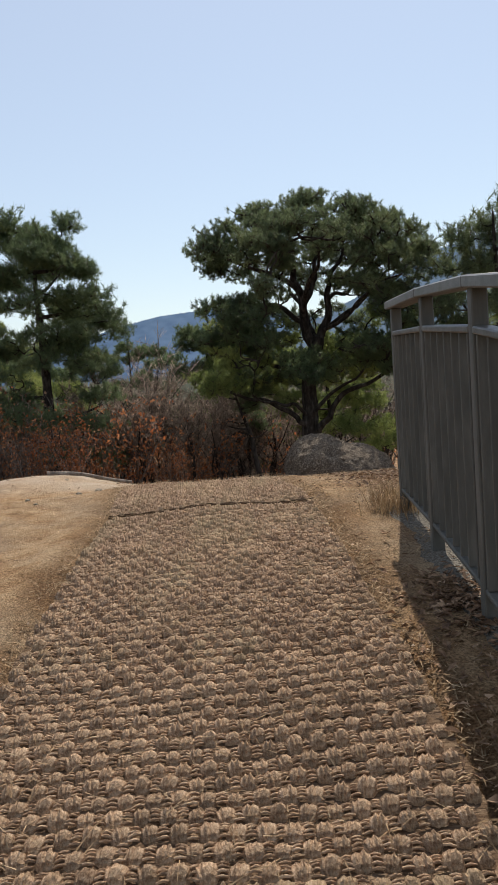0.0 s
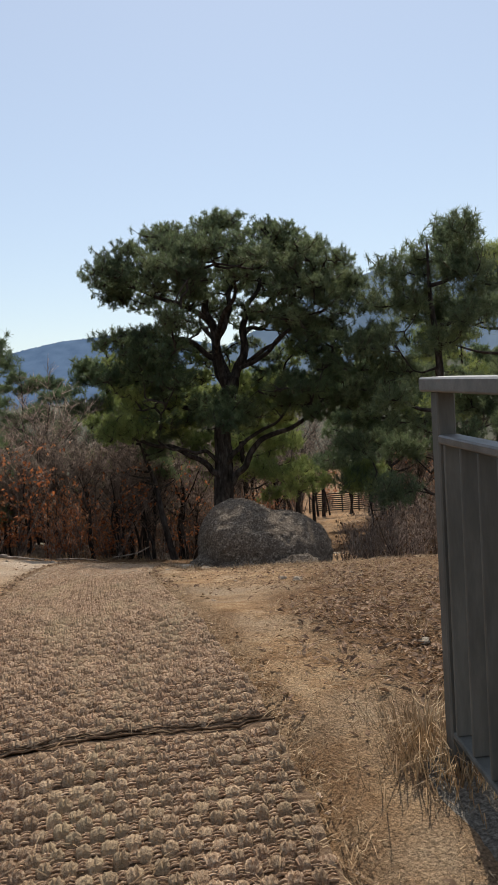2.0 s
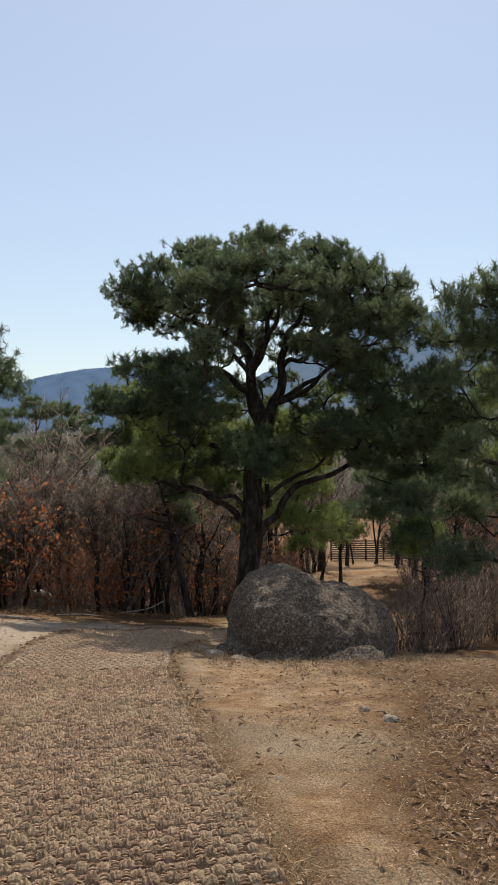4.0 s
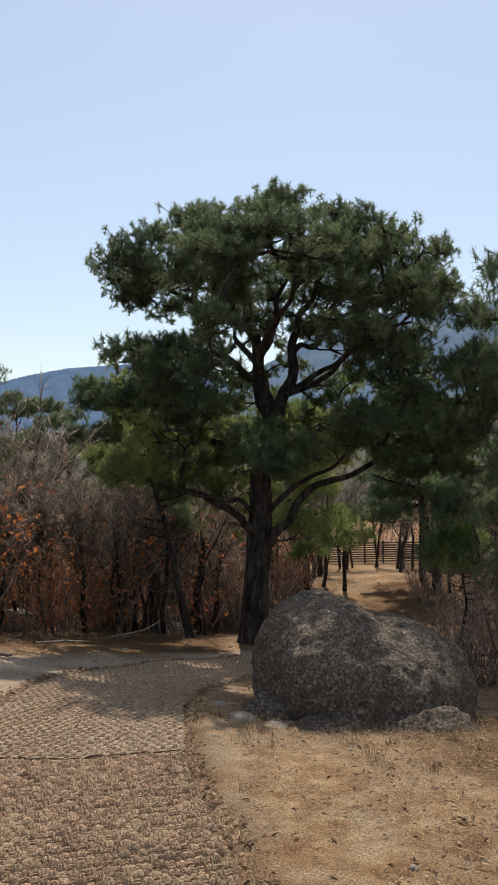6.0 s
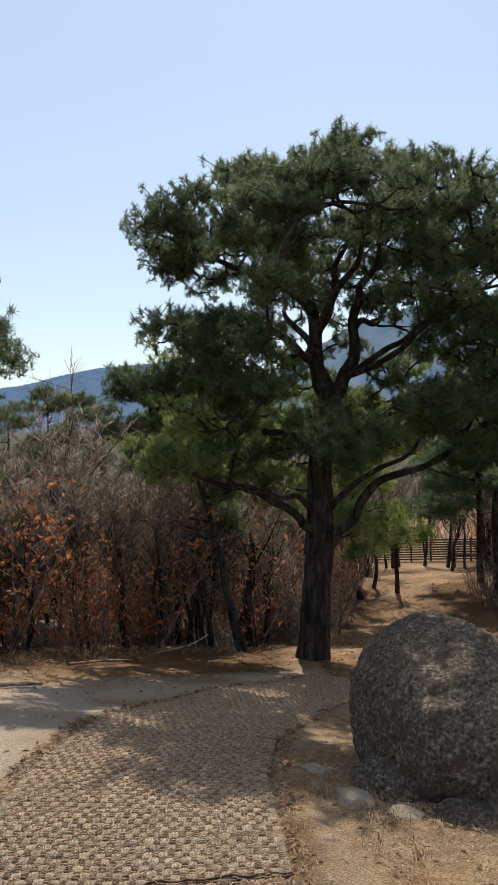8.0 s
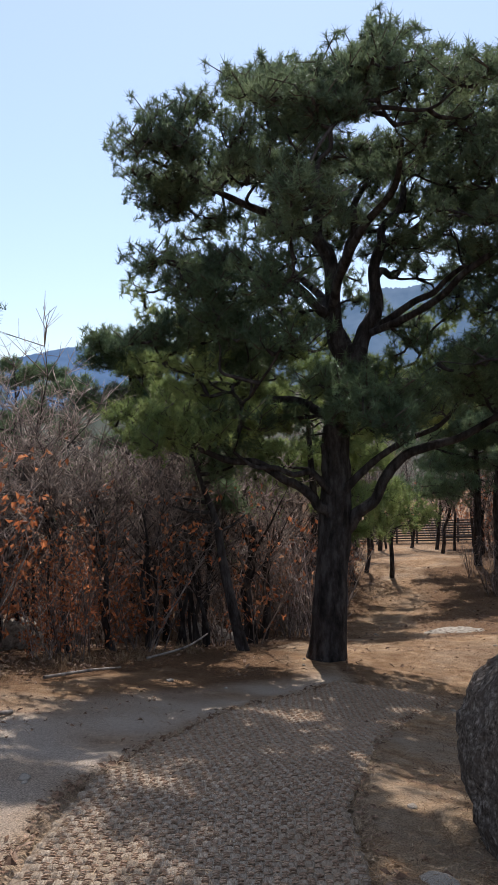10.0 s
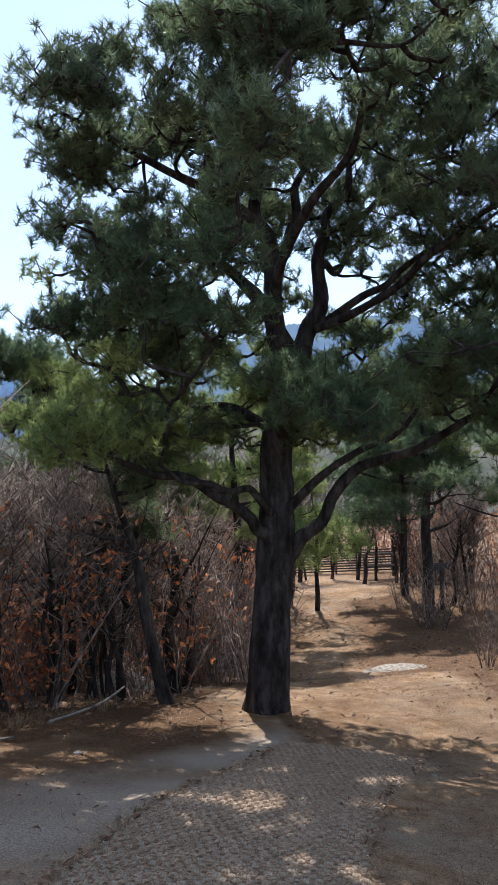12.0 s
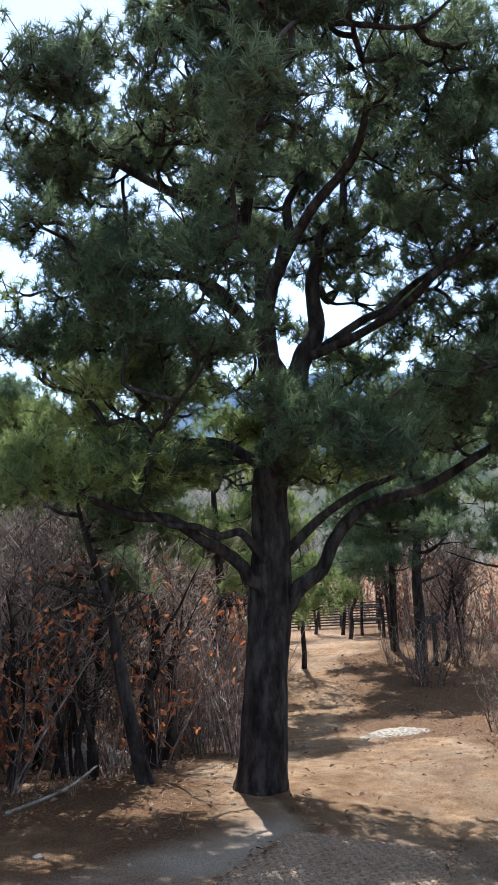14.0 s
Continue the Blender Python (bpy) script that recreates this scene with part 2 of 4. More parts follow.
class Tubes:
    """Collects tapering tubes along polylines into one mesh."""

    def __init__(self):
        self.v, self.f = [], []

    def add(self, pts, radii, n=6, wobble=0.0):
        start = len(self.v)
        up0 = None
        for k, p in enumerate(pts):
            a, b = pts[max(k - 1, 0)], pts[min(k + 1, len(pts) - 1)]
            d = (b - a).normalized() if (b - a).length > 1e-6 else Vector((0, 0, 1))
            side = d.cross(Vector((0.13, 1, 0.21)) if up0 is None else up0)
            if side.length < 1e-4:
                side = d.cross(Vector((1, 0, 0)))
            side.normalize()
            other = side.cross(d)
            up0 = other
            for j in range(n):
                a = 2 * math.pi * j / n
                r = radii[k] * (1 + (random.uniform(-wobble, wobble) if wobble else 0))
                self.v.append(p + side * (math.cos(a) * r) + other * (math.sin(a) * r))
            if k:
                s = start + (k - 1) * n
                for j in range(n):
                    self.f.append((s + j, s + (j + 1) % n, s + n + (j + 1) % n, s + n + j))
        self.f.append(tuple(range(len(self.v) - n, len(self.v))))

    def mesh(self, name, mat, smooth=True):
        return mesh_from(name, self.v, self.f, mat, smooth)


def smooth_line(pts, steps=5):
    """Catmull-Rom through the points."""
    pts = [Vector(p) for p in pts]
    out = []
    for k in range(len(pts) - 1):
        p0, p1, p2, p3 = pts[max(k - 1, 0)], pts[k], pts[k + 1], pts[min(k + 2, len(pts) - 1)]
        for s in range(steps):
            t = s / steps
            out.append(0.5 * ((2 * p1) + (p2 - p0) * t + (2 * p0 - 5 * p1 + 4 * p2 - p3) * t * t + (3 * p1 - p0 - 3 * p2 + p3) * t ** 3))
    out.append(pts[-1])
    return out


def rand_rot(rng, n):
    """n random turns about z, tilted a little."""
    a, b, c = rng.uniform(0, 2 * np.pi, n), rng.normal(0, 0.65, n), rng.normal(0, 0.65, n)
    ca, sa, cb, sb, cc, sc = np.cos(a), np.sin(a), np.cos(b), np.sin(b), np.cos(c), np.sin(c)
    rz = np.zeros((n, 3, 3))
    rz[:, 0, 0], rz[:, 0, 1], rz[:, 1, 0], rz[:, 1, 1], rz[:, 2, 2] = ca, -sa, sa, ca, 1
    rx = np.zeros((n, 3, 3))
    rx[:, 0, 0], rx[:, 1, 1], rx[:, 1, 2], rx[:, 2, 1], rx[:, 2, 2] = 1, cb, -sb, sb, cb
    ry = np.zeros((n, 3, 3))
    ry[:, 1, 1], ry[:, 0, 0], ry[:, 0, 2], ry[:, 2, 0], ry[:, 2, 2] = 1, cc, sc, -sc, cc
    return rx @ ry @ rz


def needle_tuft(rng, count, length, width):
    """Needles that fan out and up from a shoot, one slim triangle each."""
    tris = []
    for _ in range(count):
        a, el = rng.uniform(0, 2 * np.pi), rng.uniform(0.0, 1.5)
        d = np.array([np.cos(a) * np.cos(el), np.sin(a) * np.cos(el), np.sin(el)])
        s = np.cross(d, rng.normal(size=3))
        s /= np.linalg.norm(s)
        base = np.array([0, 0, rng.uniform(-1.0, 0.3) * length])
        ln = length * rng.uniform(0.7, 1.1)
        tris.append([base - s * width / 2, base + s * width / 2, base + d * ln])
    return np.array(tris)


def tufts_mesh(name, centres, sizes, mat, rng, count=34, length=0.11, width=0.006, variants=6):
    centres, sizes = np.asarray(centres, float), np.asarray(sizes, float)
    parts, pick = [], rng.integers(0, variants, len(centres))
    for v in range(variants):
        which = pick == v
        if not which.any():
            continue
        base = needle_tuft(rng, count, length, width)
        rot = rand_rot(rng, which.sum())
        world_pts = np.einsum("nij,tkj->ntki", rot, base) * sizes[which][:, None, None, None] + centres[which][:, None, None, :]
        parts.append(world_pts.reshape(-1, 3, 3))
    return tri_mesh(name, np.concatenate(parts), mat)


# ---- lie of the land ----
LAND_Y = (-2500, -40, -10, -3, 0, 2, 3, 5, 6, 7.5, 9.3, 10.5, 12.4, 14.8, 16, 17.3, 19, 20, 24, 28, 34, 45, 70, 120, 200, 2500)
LAND_Z = (-30, -6, -2.0, -0.7, -0.3, 0.0, 0.1, 0.17, 0.165, -0.03, -0.3, -0.5, -0.8, -1.36, -1.6, -1.87, -2.18, -2.3, -3.25, -3.85, -4.1, -5.2, -7.6, -12, -16, -30)


def land(x, y):
    z = 0.0
    for w, o in ((0.25, -0.6), (0.5, 0.0), (0.25, 0.6)):
        z += w * float(np.interp(y + o, LAND_Y, LAND_Z))
    s = min(max((y - 10) / 4, 0), 1) * (1 if y < 18 else max(0.3, 1 - (y - 18) / 6))
    z -= 0.12 * s * (min(max(x, -3), 4) - 0.5)
    # the bank beside the path on the left
    z += 0.22 * math.exp(-((x + 3.6) / 1.2) ** 2 - ((y - 12.6) / 2.0) ** 2)
    # a knoll with an undercut edge by the far path
    z += 0.3 * math.exp(-((x - 9.0) / 3.6) ** 2 - ((y - 34.5) / 3.0) ** 2)
    z += 0.5 * math.exp(-((x - 9.5) / 2.2) ** 2 - ((y - 26.0) / 2.2) ** 2)
    return z


def mat_centre(y):
    return float(np.interp(y, (-6, 1.3, 4.75, 6, 8, 10.5, 12.2, 13.5, 15, 16.2, 17.3, 18.4), (1.1, 0.68, 0.4, 0.2, -0.1, -0.44, -0.46, -0.3, 0.22, 0.8, 1.6, 2.4)))


def litter_shade_mask(x, y):
    """How thick leaves and needles lie; thickened on the far bank to paint its shade."""
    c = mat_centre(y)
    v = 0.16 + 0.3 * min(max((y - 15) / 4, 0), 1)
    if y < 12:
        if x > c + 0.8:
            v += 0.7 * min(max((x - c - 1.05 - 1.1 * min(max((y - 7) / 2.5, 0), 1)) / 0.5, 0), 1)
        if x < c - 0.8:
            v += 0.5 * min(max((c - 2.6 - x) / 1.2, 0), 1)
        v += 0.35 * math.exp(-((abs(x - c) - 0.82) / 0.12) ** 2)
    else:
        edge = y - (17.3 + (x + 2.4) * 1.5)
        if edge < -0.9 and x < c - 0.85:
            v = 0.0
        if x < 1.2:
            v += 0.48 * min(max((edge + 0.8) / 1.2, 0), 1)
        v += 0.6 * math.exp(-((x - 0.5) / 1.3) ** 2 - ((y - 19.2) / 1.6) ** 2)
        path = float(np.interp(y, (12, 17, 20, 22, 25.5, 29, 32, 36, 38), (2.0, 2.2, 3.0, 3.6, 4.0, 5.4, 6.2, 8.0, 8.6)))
        # from y 23 to 33 the litter also darkens the bank in place of shade
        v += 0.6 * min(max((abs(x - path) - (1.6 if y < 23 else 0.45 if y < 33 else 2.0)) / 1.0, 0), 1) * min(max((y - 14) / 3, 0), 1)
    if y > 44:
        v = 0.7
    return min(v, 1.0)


def make_ground():
    xs = np.concatenate([[-2500, -900, -300, -120, -60, -35, -22], np.arange(-14, -5, 0.6), np.arange(-5, 6, 0.085), np.arange(6, 14, 0.5), [16, 22, 35, 60, 120, 300, 900, 2500]])
    ys = np.concatenate([[-2500, -600, -150, -50, -20, -10], np.arange(-6, 0.4, 0.3), np.arange(0.4, 22, 0.085), np.arange(22, 40, 0.3), [42, 46, 52, 60, 75, 95, 120, 160, 250, 500, 1200, 2500]])
    verts, mask, dust = [], [], []
    for y in ys:
        for x in xs:
            z = land(x, y)
            if abs(x) < 14 and -6 < y < 40:
                p = Vector((x, y, 0))
                z += 0.035 * noise.noise(p * 1.1) + 0.014 * noise.noise(p * 4.3) + 0.007 * noise.noise(p * 13)
                off = abs(x - mat_centre(y))
                if y < 18.4:
                    if off < 0.85:
                        z -= 0.05 * min(1, (0.85 - off) / 0.12)
                    z += 0.02 * math.exp(-((off - 0.92) / 0.12) ** 2)
            verts.append((x, y, z))
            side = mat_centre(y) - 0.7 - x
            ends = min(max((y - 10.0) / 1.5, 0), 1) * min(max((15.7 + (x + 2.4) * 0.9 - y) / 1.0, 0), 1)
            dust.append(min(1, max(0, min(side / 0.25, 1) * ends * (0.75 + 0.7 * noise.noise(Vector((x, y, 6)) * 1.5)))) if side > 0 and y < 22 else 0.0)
            mask.append(min(1, max(0, litter_shade_mask(x, y) + 0.3 * noise.noise(Vector((x, y, 3)) * 1.7) + 0.2 * noise.noise(Vector((x, y, 9)) * 5))))
    nx = len(xs)
    faces = [(j * nx + i, j * nx + i + 1, (j + 1) * nx + i + 1, (j + 1) * nx + i) for j in range(len(ys) - 1) for i in range(nx - 1)]
    me = mesh_from("ground", verts, faces, M_GROUND, True)
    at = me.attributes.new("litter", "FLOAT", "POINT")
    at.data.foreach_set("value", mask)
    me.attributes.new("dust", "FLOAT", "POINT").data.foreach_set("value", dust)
    tagged(new("ground", me), "sandy hillside ground with needle litter and dust", "ground", kind="structure")


make_ground()


# ---- far hills ----
def hill(name, ridge, far, mat, label, jag):
    """A ridge given by (azimuth, elevation) in degrees, at that distance, with trees along its crest."""
    verts, faces, rng = [], [], random.Random(len(ridge))
    az0, az1 = ridge[0][0], ridge[-1][0]
    steps = int((az1 - az0) / 0.06)
    for k in range(steps + 1):
        az = az0 + (az1 - az0) * k / steps
        el = float(np.interp(az, [r[0] for r in ridge], [r[1] for r in ridge])) + jag * (noise.noise(Vector((az * 7, far, 0))) * 0.6 + rng.uniform(-0.5, 0.5))
        for frac, back in ((0.0, 0.0), (0.6, 0.08), (1.0, 0.2)):
            d = far * (1 + back)
            top = d * math.tan(radians(el))
            verts.append((d * math.sin(radians(az)), d * math.cos(radians(az)), -40 + (top + 40) * frac))
    for k in range(steps):
        for r in range(2):
            a = 3 * k + r
            faces.append((a, a + 3, a + 4, a + 1))
    tagged(new(name, mesh_from(name, verts, faces, mat, True)), label, "hill", kind="structure")


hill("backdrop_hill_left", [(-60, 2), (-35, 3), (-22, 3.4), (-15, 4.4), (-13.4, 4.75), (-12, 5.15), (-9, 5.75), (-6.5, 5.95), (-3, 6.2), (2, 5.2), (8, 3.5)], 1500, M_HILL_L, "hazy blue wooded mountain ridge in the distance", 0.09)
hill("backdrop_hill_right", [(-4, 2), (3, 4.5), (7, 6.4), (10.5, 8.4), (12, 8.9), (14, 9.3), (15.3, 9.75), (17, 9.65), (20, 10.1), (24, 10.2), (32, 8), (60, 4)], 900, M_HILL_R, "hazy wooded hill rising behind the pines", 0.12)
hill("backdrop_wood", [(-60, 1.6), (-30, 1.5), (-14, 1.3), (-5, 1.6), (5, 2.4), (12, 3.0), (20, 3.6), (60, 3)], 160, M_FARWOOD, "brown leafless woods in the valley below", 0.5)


# ---- trees ----
def branch_to(nodes, tip, rng, sag=0.12):
    """A bent branch from the best skeleton node (inward and below) to the tip."""
    tip = Vector(tip)
    a, r = min(nodes, key=lambda n: (n[0] - tip).length + 0.9 * max(0, n[0].z - tip.z))
    far = (tip - a).length
    jig = lambda k: Vector((rng.uniform(-k, k), rng.uniform(-k, k), rng.uniform(-k, k))) * far
    mid = (a + tip) / 2 + jig(0.16) + Vector((0, 0, -sag * far * rng.uniform(0.2, 1.2)))
    q1 = (a + mid) / 2 + jig(0.1)
    return [a, q1, mid, (mid + tip) / 2 + jig(0.08), tip], r


def foliage(tree, nodes, groups, seed, tufts_per=50, spread=(0.55, 0.55, 0.2), needles=32, length=0.12, width=0.007, twigs=True):
    """Branches to the given cluster centres, twigs and needle tufts round them."""
    rng, nrng = random.Random(seed), np.random.default_rng(seed)
    wood, fine = Tubes(), Tubes()
    for name, label, mat, clusters in groups:
        centres, sizes = [], []
        reach = [min((n[0] - Vector(c)).length for n in nodes) for c in clusters]
        for _, c in sorted(zip(reach, clusters)):
            line, r = branch_to(nodes, c, rng)
            wood.add(line, [min(r * 0.6, 0.036), min(r * 0.5, 0.028), 0.02, 0.014, 0.008], 5)
            nodes += [(line[1], 0.03), (line[2], 0.025), (line[3], 0.02)]
            scale = rng.uniform(0.75, 1.25)
            for k in range(int(tufts_per * scale)):
                d = Vector((rng.gauss(0, 1), rng.gauss(0, 1), rng.gauss(0, 1))).normalized() * rng.random() ** 0.42
                p = Vector(c) + Vector((d.x * spread[0], d.y * spread[1], d.z * spread[2] + 0.12 * (0.4 - d.x * d.x - d.y * d.y))) * scale
                centres.append(p)
                sizes.append(rng.uniform(0.75, 1.3))
                if twigs and k % 4 == 0:
                    s = line[rng.choice((2, 3, 4))]
                    fine.add([s, (s + p) / 2 + Vector((0, 0, -0.04)), p], [0.008, 0.006, 0.004], 3)
            for _ in range(2):
                p = Vector(c) + Vector((rng.uniform(-0.25, 0.25), rng.uniform(-0.25, 0.25), spread[2] * scale + rng.uniform(0.03, 0.12)))
                fine.add([line[4], (line[4] + p) / 2, p], [0.008, 0.007, 0.006], 3)
                centres += [p, p - Vector((0, 0, 0.05))]
                sizes += [1.15, 1.0]
        child(name, tufts_mesh(name, centres, sizes, mat, nrng, needles, length, width), tree, label)
    child("bough_mass", wood.mesh("bough_mass", M_BARK), tree, "thin dark crooked branches")["kind"] = "stuff"
    if fine.v:
        child("twig_mass", fine.mesh("twig_mass", M_TWIG), tree)["kind"] = "stuff"


def bark_tube(name, line, radii, n, tree, label="", rough=0.05):
    tb = Tubes()
    pts = smooth_line(line, 5)
    rr = np.interp(np.linspace(0, len(line) - 1, len(pts)), range(len(line)), radii)
    tb.add(pts, [r * (1 + rough * noise.noise(p * 3)) for r, p in zip(rr, pts)], n, wobble=rough)
    child(name, tb.mesh(name, M_BARK), tree, label)
    return [(p, float(r)) for p, r in zip(pts, rr)]


def great_pine():
    tree = tagged(new("pine_tree"), "old spreading pine with dark trunk and domed crown beside the path", "tree")
    nodes = []
    trunk = bark_tube("trunk", [(1.56, 19.9, -2.62), (1.57, 19.9, -2.36), (1.6, 19.9, -2.05), (1.66, 19.9, -1.22), (1.73, 19.9, -0.4), (1.76, 19.9, 0.3), (1.78, 19.9, 1.0), (2.03, 19.9, 1.95), (2.1, 19.9, 2.2)],
                      [0.37, 0.31, 0.265, 0.24, 0.245, 0.215, 0.2, 0.2, 0.18], 20, tree, "dark furrowed bark trunk", 0.045)
    limbs = (
        ([(2.0, 19.9, 1.9), (1.74, 19.8, 2.65), (1.69, 19.7, 3.45), (1.56, 19.7, 4.28), (1.5, 19.6, 4.9), (1.38, 19.5, 5.4)], [0.16, 0.145, 0.11, 0.075, 0.042, 0.015]),
        ([(1.72, 19.8, 2.6), (1.96, 19.9, 3.45), (2.13, 20.0, 3.9), (2.36, 20.1, 4.7), (2.48, 20.2, 5.25)], [0.115, 0.095, 0.07, 0.042, 0.012]),
        ([(2.08, 19.9, 1.95), (2.42, 20.0, 2.72), (2.43, 20.1, 3.37), (2.6, 20.2, 4.0), (3.0, 20.4, 4.9), (3.2, 20.5, 5.5)], [0.15, 0.12, 0.09, 0.07, 0.042, 0.015]),
        ([(2.36, 20.0, 2.45), (2.8, 19.8, 2.75), (3.2, 19.7, 2.95), (3.6, 19.55, 3.3), (4.2, 19.4, 3.55), (5.1, 19.3, 4.1)], [0.08, 0.06, 0.05, 0.04, 0.03, 0.015]),
        ([(2.5, 20.1, 3.7), (3.1, 19.9, 4.0), (3.5, 19.6, 4.5), (4.2, 19.5, 4.9)], [0.06, 0.05, 0.04, 0.015]),
        ([(1.75, 19.85, -0.55), (2.03, 19.75, -0.23), (2.41, 19.6, 0.29), (3.04, 19.3, 0.76), (4.0, 19.0, 1.23), (4.75, 18.8, 1.46), (5.47, 18.6, 1.69)], [0.115, 0.1, 0.085, 0.07, 0.05, 0.035, 0.015]),
        ([(1.78, 19.8, 0.0), (2.15, 19.6, 0.45), (2.7, 19.4, 0.85), (3.4, 19.0, 1.5)], [0.07, 0.06, 0.05, 0.02]),
        ([(1.7, 19.85, -0.4), (1.45, 19.7, -0.1), (1.2, 19.6, 0.18), (0.9, 19.4, 0.34), (0.14, 19.1, 0.63), (-0.8, 18.8, 0.9)], [0.1, 0.085, 0.075, 0.065, 0.05, 0.02]),
        ([(1.62, 19.7, 0.1), (1.3, 19.5, 0.42), (0.8, 19.3, 0.5), (0.2, 19.0, 0.75)], [0.06, 0.05, 0.04, 0.02]),
        ([(1.72, 19.8, 2.65), (1.3, 19.65, 2.95), (0.95, 19.5, 3.14), (0.34, 19.3, 3.1), (-0.6, 19.1, 3.25)], [0.09, 0.075, 0.065, 0.05, 0.02]),
        ([(1.69, 19.7, 3.4), (1.0, 19.5, 3.95), (0.3, 19.4, 4.2), (-0.9, 19.2, 4.7)], [0.085, 0.065, 0.05, 0.02]),
        ([(2.05, 20.0, 2.1), (1.8, 21.2, 3.2), (1.5, 22.5, 4.1)], [0.11, 0.08, 0.03]),
        ([(2.43, 20.1, 3.2), (3.1, 21.3, 3.5), (3.9, 22.0, 4.3), (4.6, 22.6, 4.6)], [0.075, 0.055, 0.04, 0.02]),
        ([(1.72, 19.7, 2.8), (1.9, 18.6, 3.6), (2.1, 17.5, 4.3)], [0.08, 0.06, 0.025]),
        ([(2.3, 19.8, 2.4), (2.9, 18.6, 2.7), (3.3, 18.0, 3.1), (4.0, 17.4, 3.4)], [0.065, 0.05, 0.04, 0.02]),
        ([(1.78, 19.8, 1.0), (2.0, 18.8, 1.35), (2.2, 17.8, 1.55)], [0.07, 0.05, 0.02]),
        ([(1.78, 19.9, 1.2), (2.9, 20.6, 1.7), (4.2, 21.2, 2.0)], [0.08, 0.06, 0.025]),
        ([(1.78, 20.0, 1.1), (0.9, 20.8, 1.5), (-0.3, 21.4, 1.7)], [0.08, 0.06, 0.025]),
    )
    bend = random.Random(3)
    for line, radii in limbs:
        crook = [Vector(line[0])]
        for a, b in zip(line, line[1:]):
            a, b = Vector(a), Vector(b)
            k = 0.13 * (b - a).length
            crook += [(a + b) / 2 + Vector((bend.uniform(-k, k), bend.uniform(-k, k), bend.uniform(-k, k))), b]
        thick = [radii[0] * 0.9]
        for a, b in zip(radii, radii[1:]):
            thick += [0.45 * (a + b), 0.9 * b]
        nodes += bark_tube("limb", crook, thick, 9, tree, rough=0.07)
    rng = random.Random(5)
    top_x = (-1.35, -0.9, -0.3, 0.6, 1.5, 2.4, 3.3, 4.0, 4.6, 5.0, 5.4)
    top_z = (4.75, 5.2, 5.6, 5.95, 6.15, 6.22, 5.95, 5.5, 5.05, 4.65, 4.2)
    back_y = (15.4, 16.2, 16.8, 17.4, 18.1, 19.2, 20.4, 21.5, 22.4, 23.2)
    fall = (2.0, 1.15, 0.7, 0.45, 0.2, 0.0, 0.05, 0.4, 0.95, 1.7)

    def dome(x, y):
        return float(np.interp(x, top_x, top_z)) - float(np.interp(y, back_y, fall)) - 0.33 - 0.35 * max(0, 1.6 - x) * max(0, (18.3 - y) / 1.5)

    wood = Tubes()
    frame_nodes = list(nodes)

    def pad(out, c, size, count, thick=0.12):
        """A plate of needle clusters at the end of a crooked bough."""
        c = Vector(c)
        line, r = branch_to(frame_nodes, c, rng, 0.1)
        bough = smooth_line(line, 3)
        w = min(r * 0.55, 0.05)
        wood.add(bough, [w * (1 - 0.75 * k / len(bough)) for k in range(len(bough))], 6)
        nodes.extend((p, 0.03) for p in bough[4::3])
        frame_nodes.extend((p, 0.05) for p in bough[3:9:3])
        for _ in range(count):
            a, d = rng.uniform(0, 6.28), size * math.sqrt(rng.random())
            out.append((c.x + math.cos(a) * d, c.y + math.sin(a) * d, c.z + rng.uniform(-thick, thick) - 0.22 * (d / size) ** 2 * size))

    # bright pads: sunlight through the needles is put into a yellower colour
    upper, lower, bright = [], [], []
    made = 0
    while made < 190:
        x, y = rng.uniform(-0.9, 4.9), rng.uniform(15.9, 22.6)
        if ((x - 2.0) / 2.95) ** 2 + ((y - 19.2) / 3.4) ** 2 > 1:
            continue
        depth = abs(rng.gauss(0, 0.34)) if made < 95 else rng.uniform(0.5, 2.2)
        z = dome(x, y) - depth
        if z < 3.15 or (y < 19.6 and 1.1 < x < 2.6 and z < 4.0) or (1.6 < x < 2.1 and 4.1 < z < 4.5) or (x < 0.4 and 3.5 < z < 4.15):
            continue
        pad(upper, (x, y, z), rng.uniform(0.28, 0.5), 8 if made < 95 else 5, 0.09)
        made += 1
    # plates that stick out on the flanks
    for x, y, z in ((-0.8, 19.3, 4.5), (-0.6, 18.9, 4.75), (-0.7, 19.8, 4.25), (-0.3, 19.2, 4.4), (-0.1, 18.9, 3.25), (-0.35, 19.2, 3.15), (-0.15, 18.4, 2.9), (0.3, 18.6, 3.2),
                    (4.6, 18.6, 4.1), (4.8, 19.4, 4.2), (4.3, 18.0, 3.8), (4.0, 17.6, 4.1), (4.9, 19.6, 3.6), (4.2, 18.6, 3.2), (3.5, 18.1, 3.2), (4.8, 20.0, 3.1), (3.8, 17.0, 3.5)):
        pad(upper, (x, y, z), 0.33, 8, 0.08)
    # boughs behind the fork
    for x, y, z in ((1.2, 21.6, 2.9), (0.7, 21.2, 3.2), (2.0, 22.0, 3.0), (2.8, 21.8, 3.2), (3.3, 21.4, 2.8), (2.4, 22.3, 2.5), (1.5, 22.2, 2.4), (3.8, 21.0, 3.1), (0.2, 20.8, 2.8)):
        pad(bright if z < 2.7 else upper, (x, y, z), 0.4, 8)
    made = 0
    while made < 92:
        x, y = rng.uniform(-1.2, 5.4), rng.uniform(16.9, 22.4)
        z = rng.uniform(1.0, 2.9) + 0.1 * abs(x - 1.9)
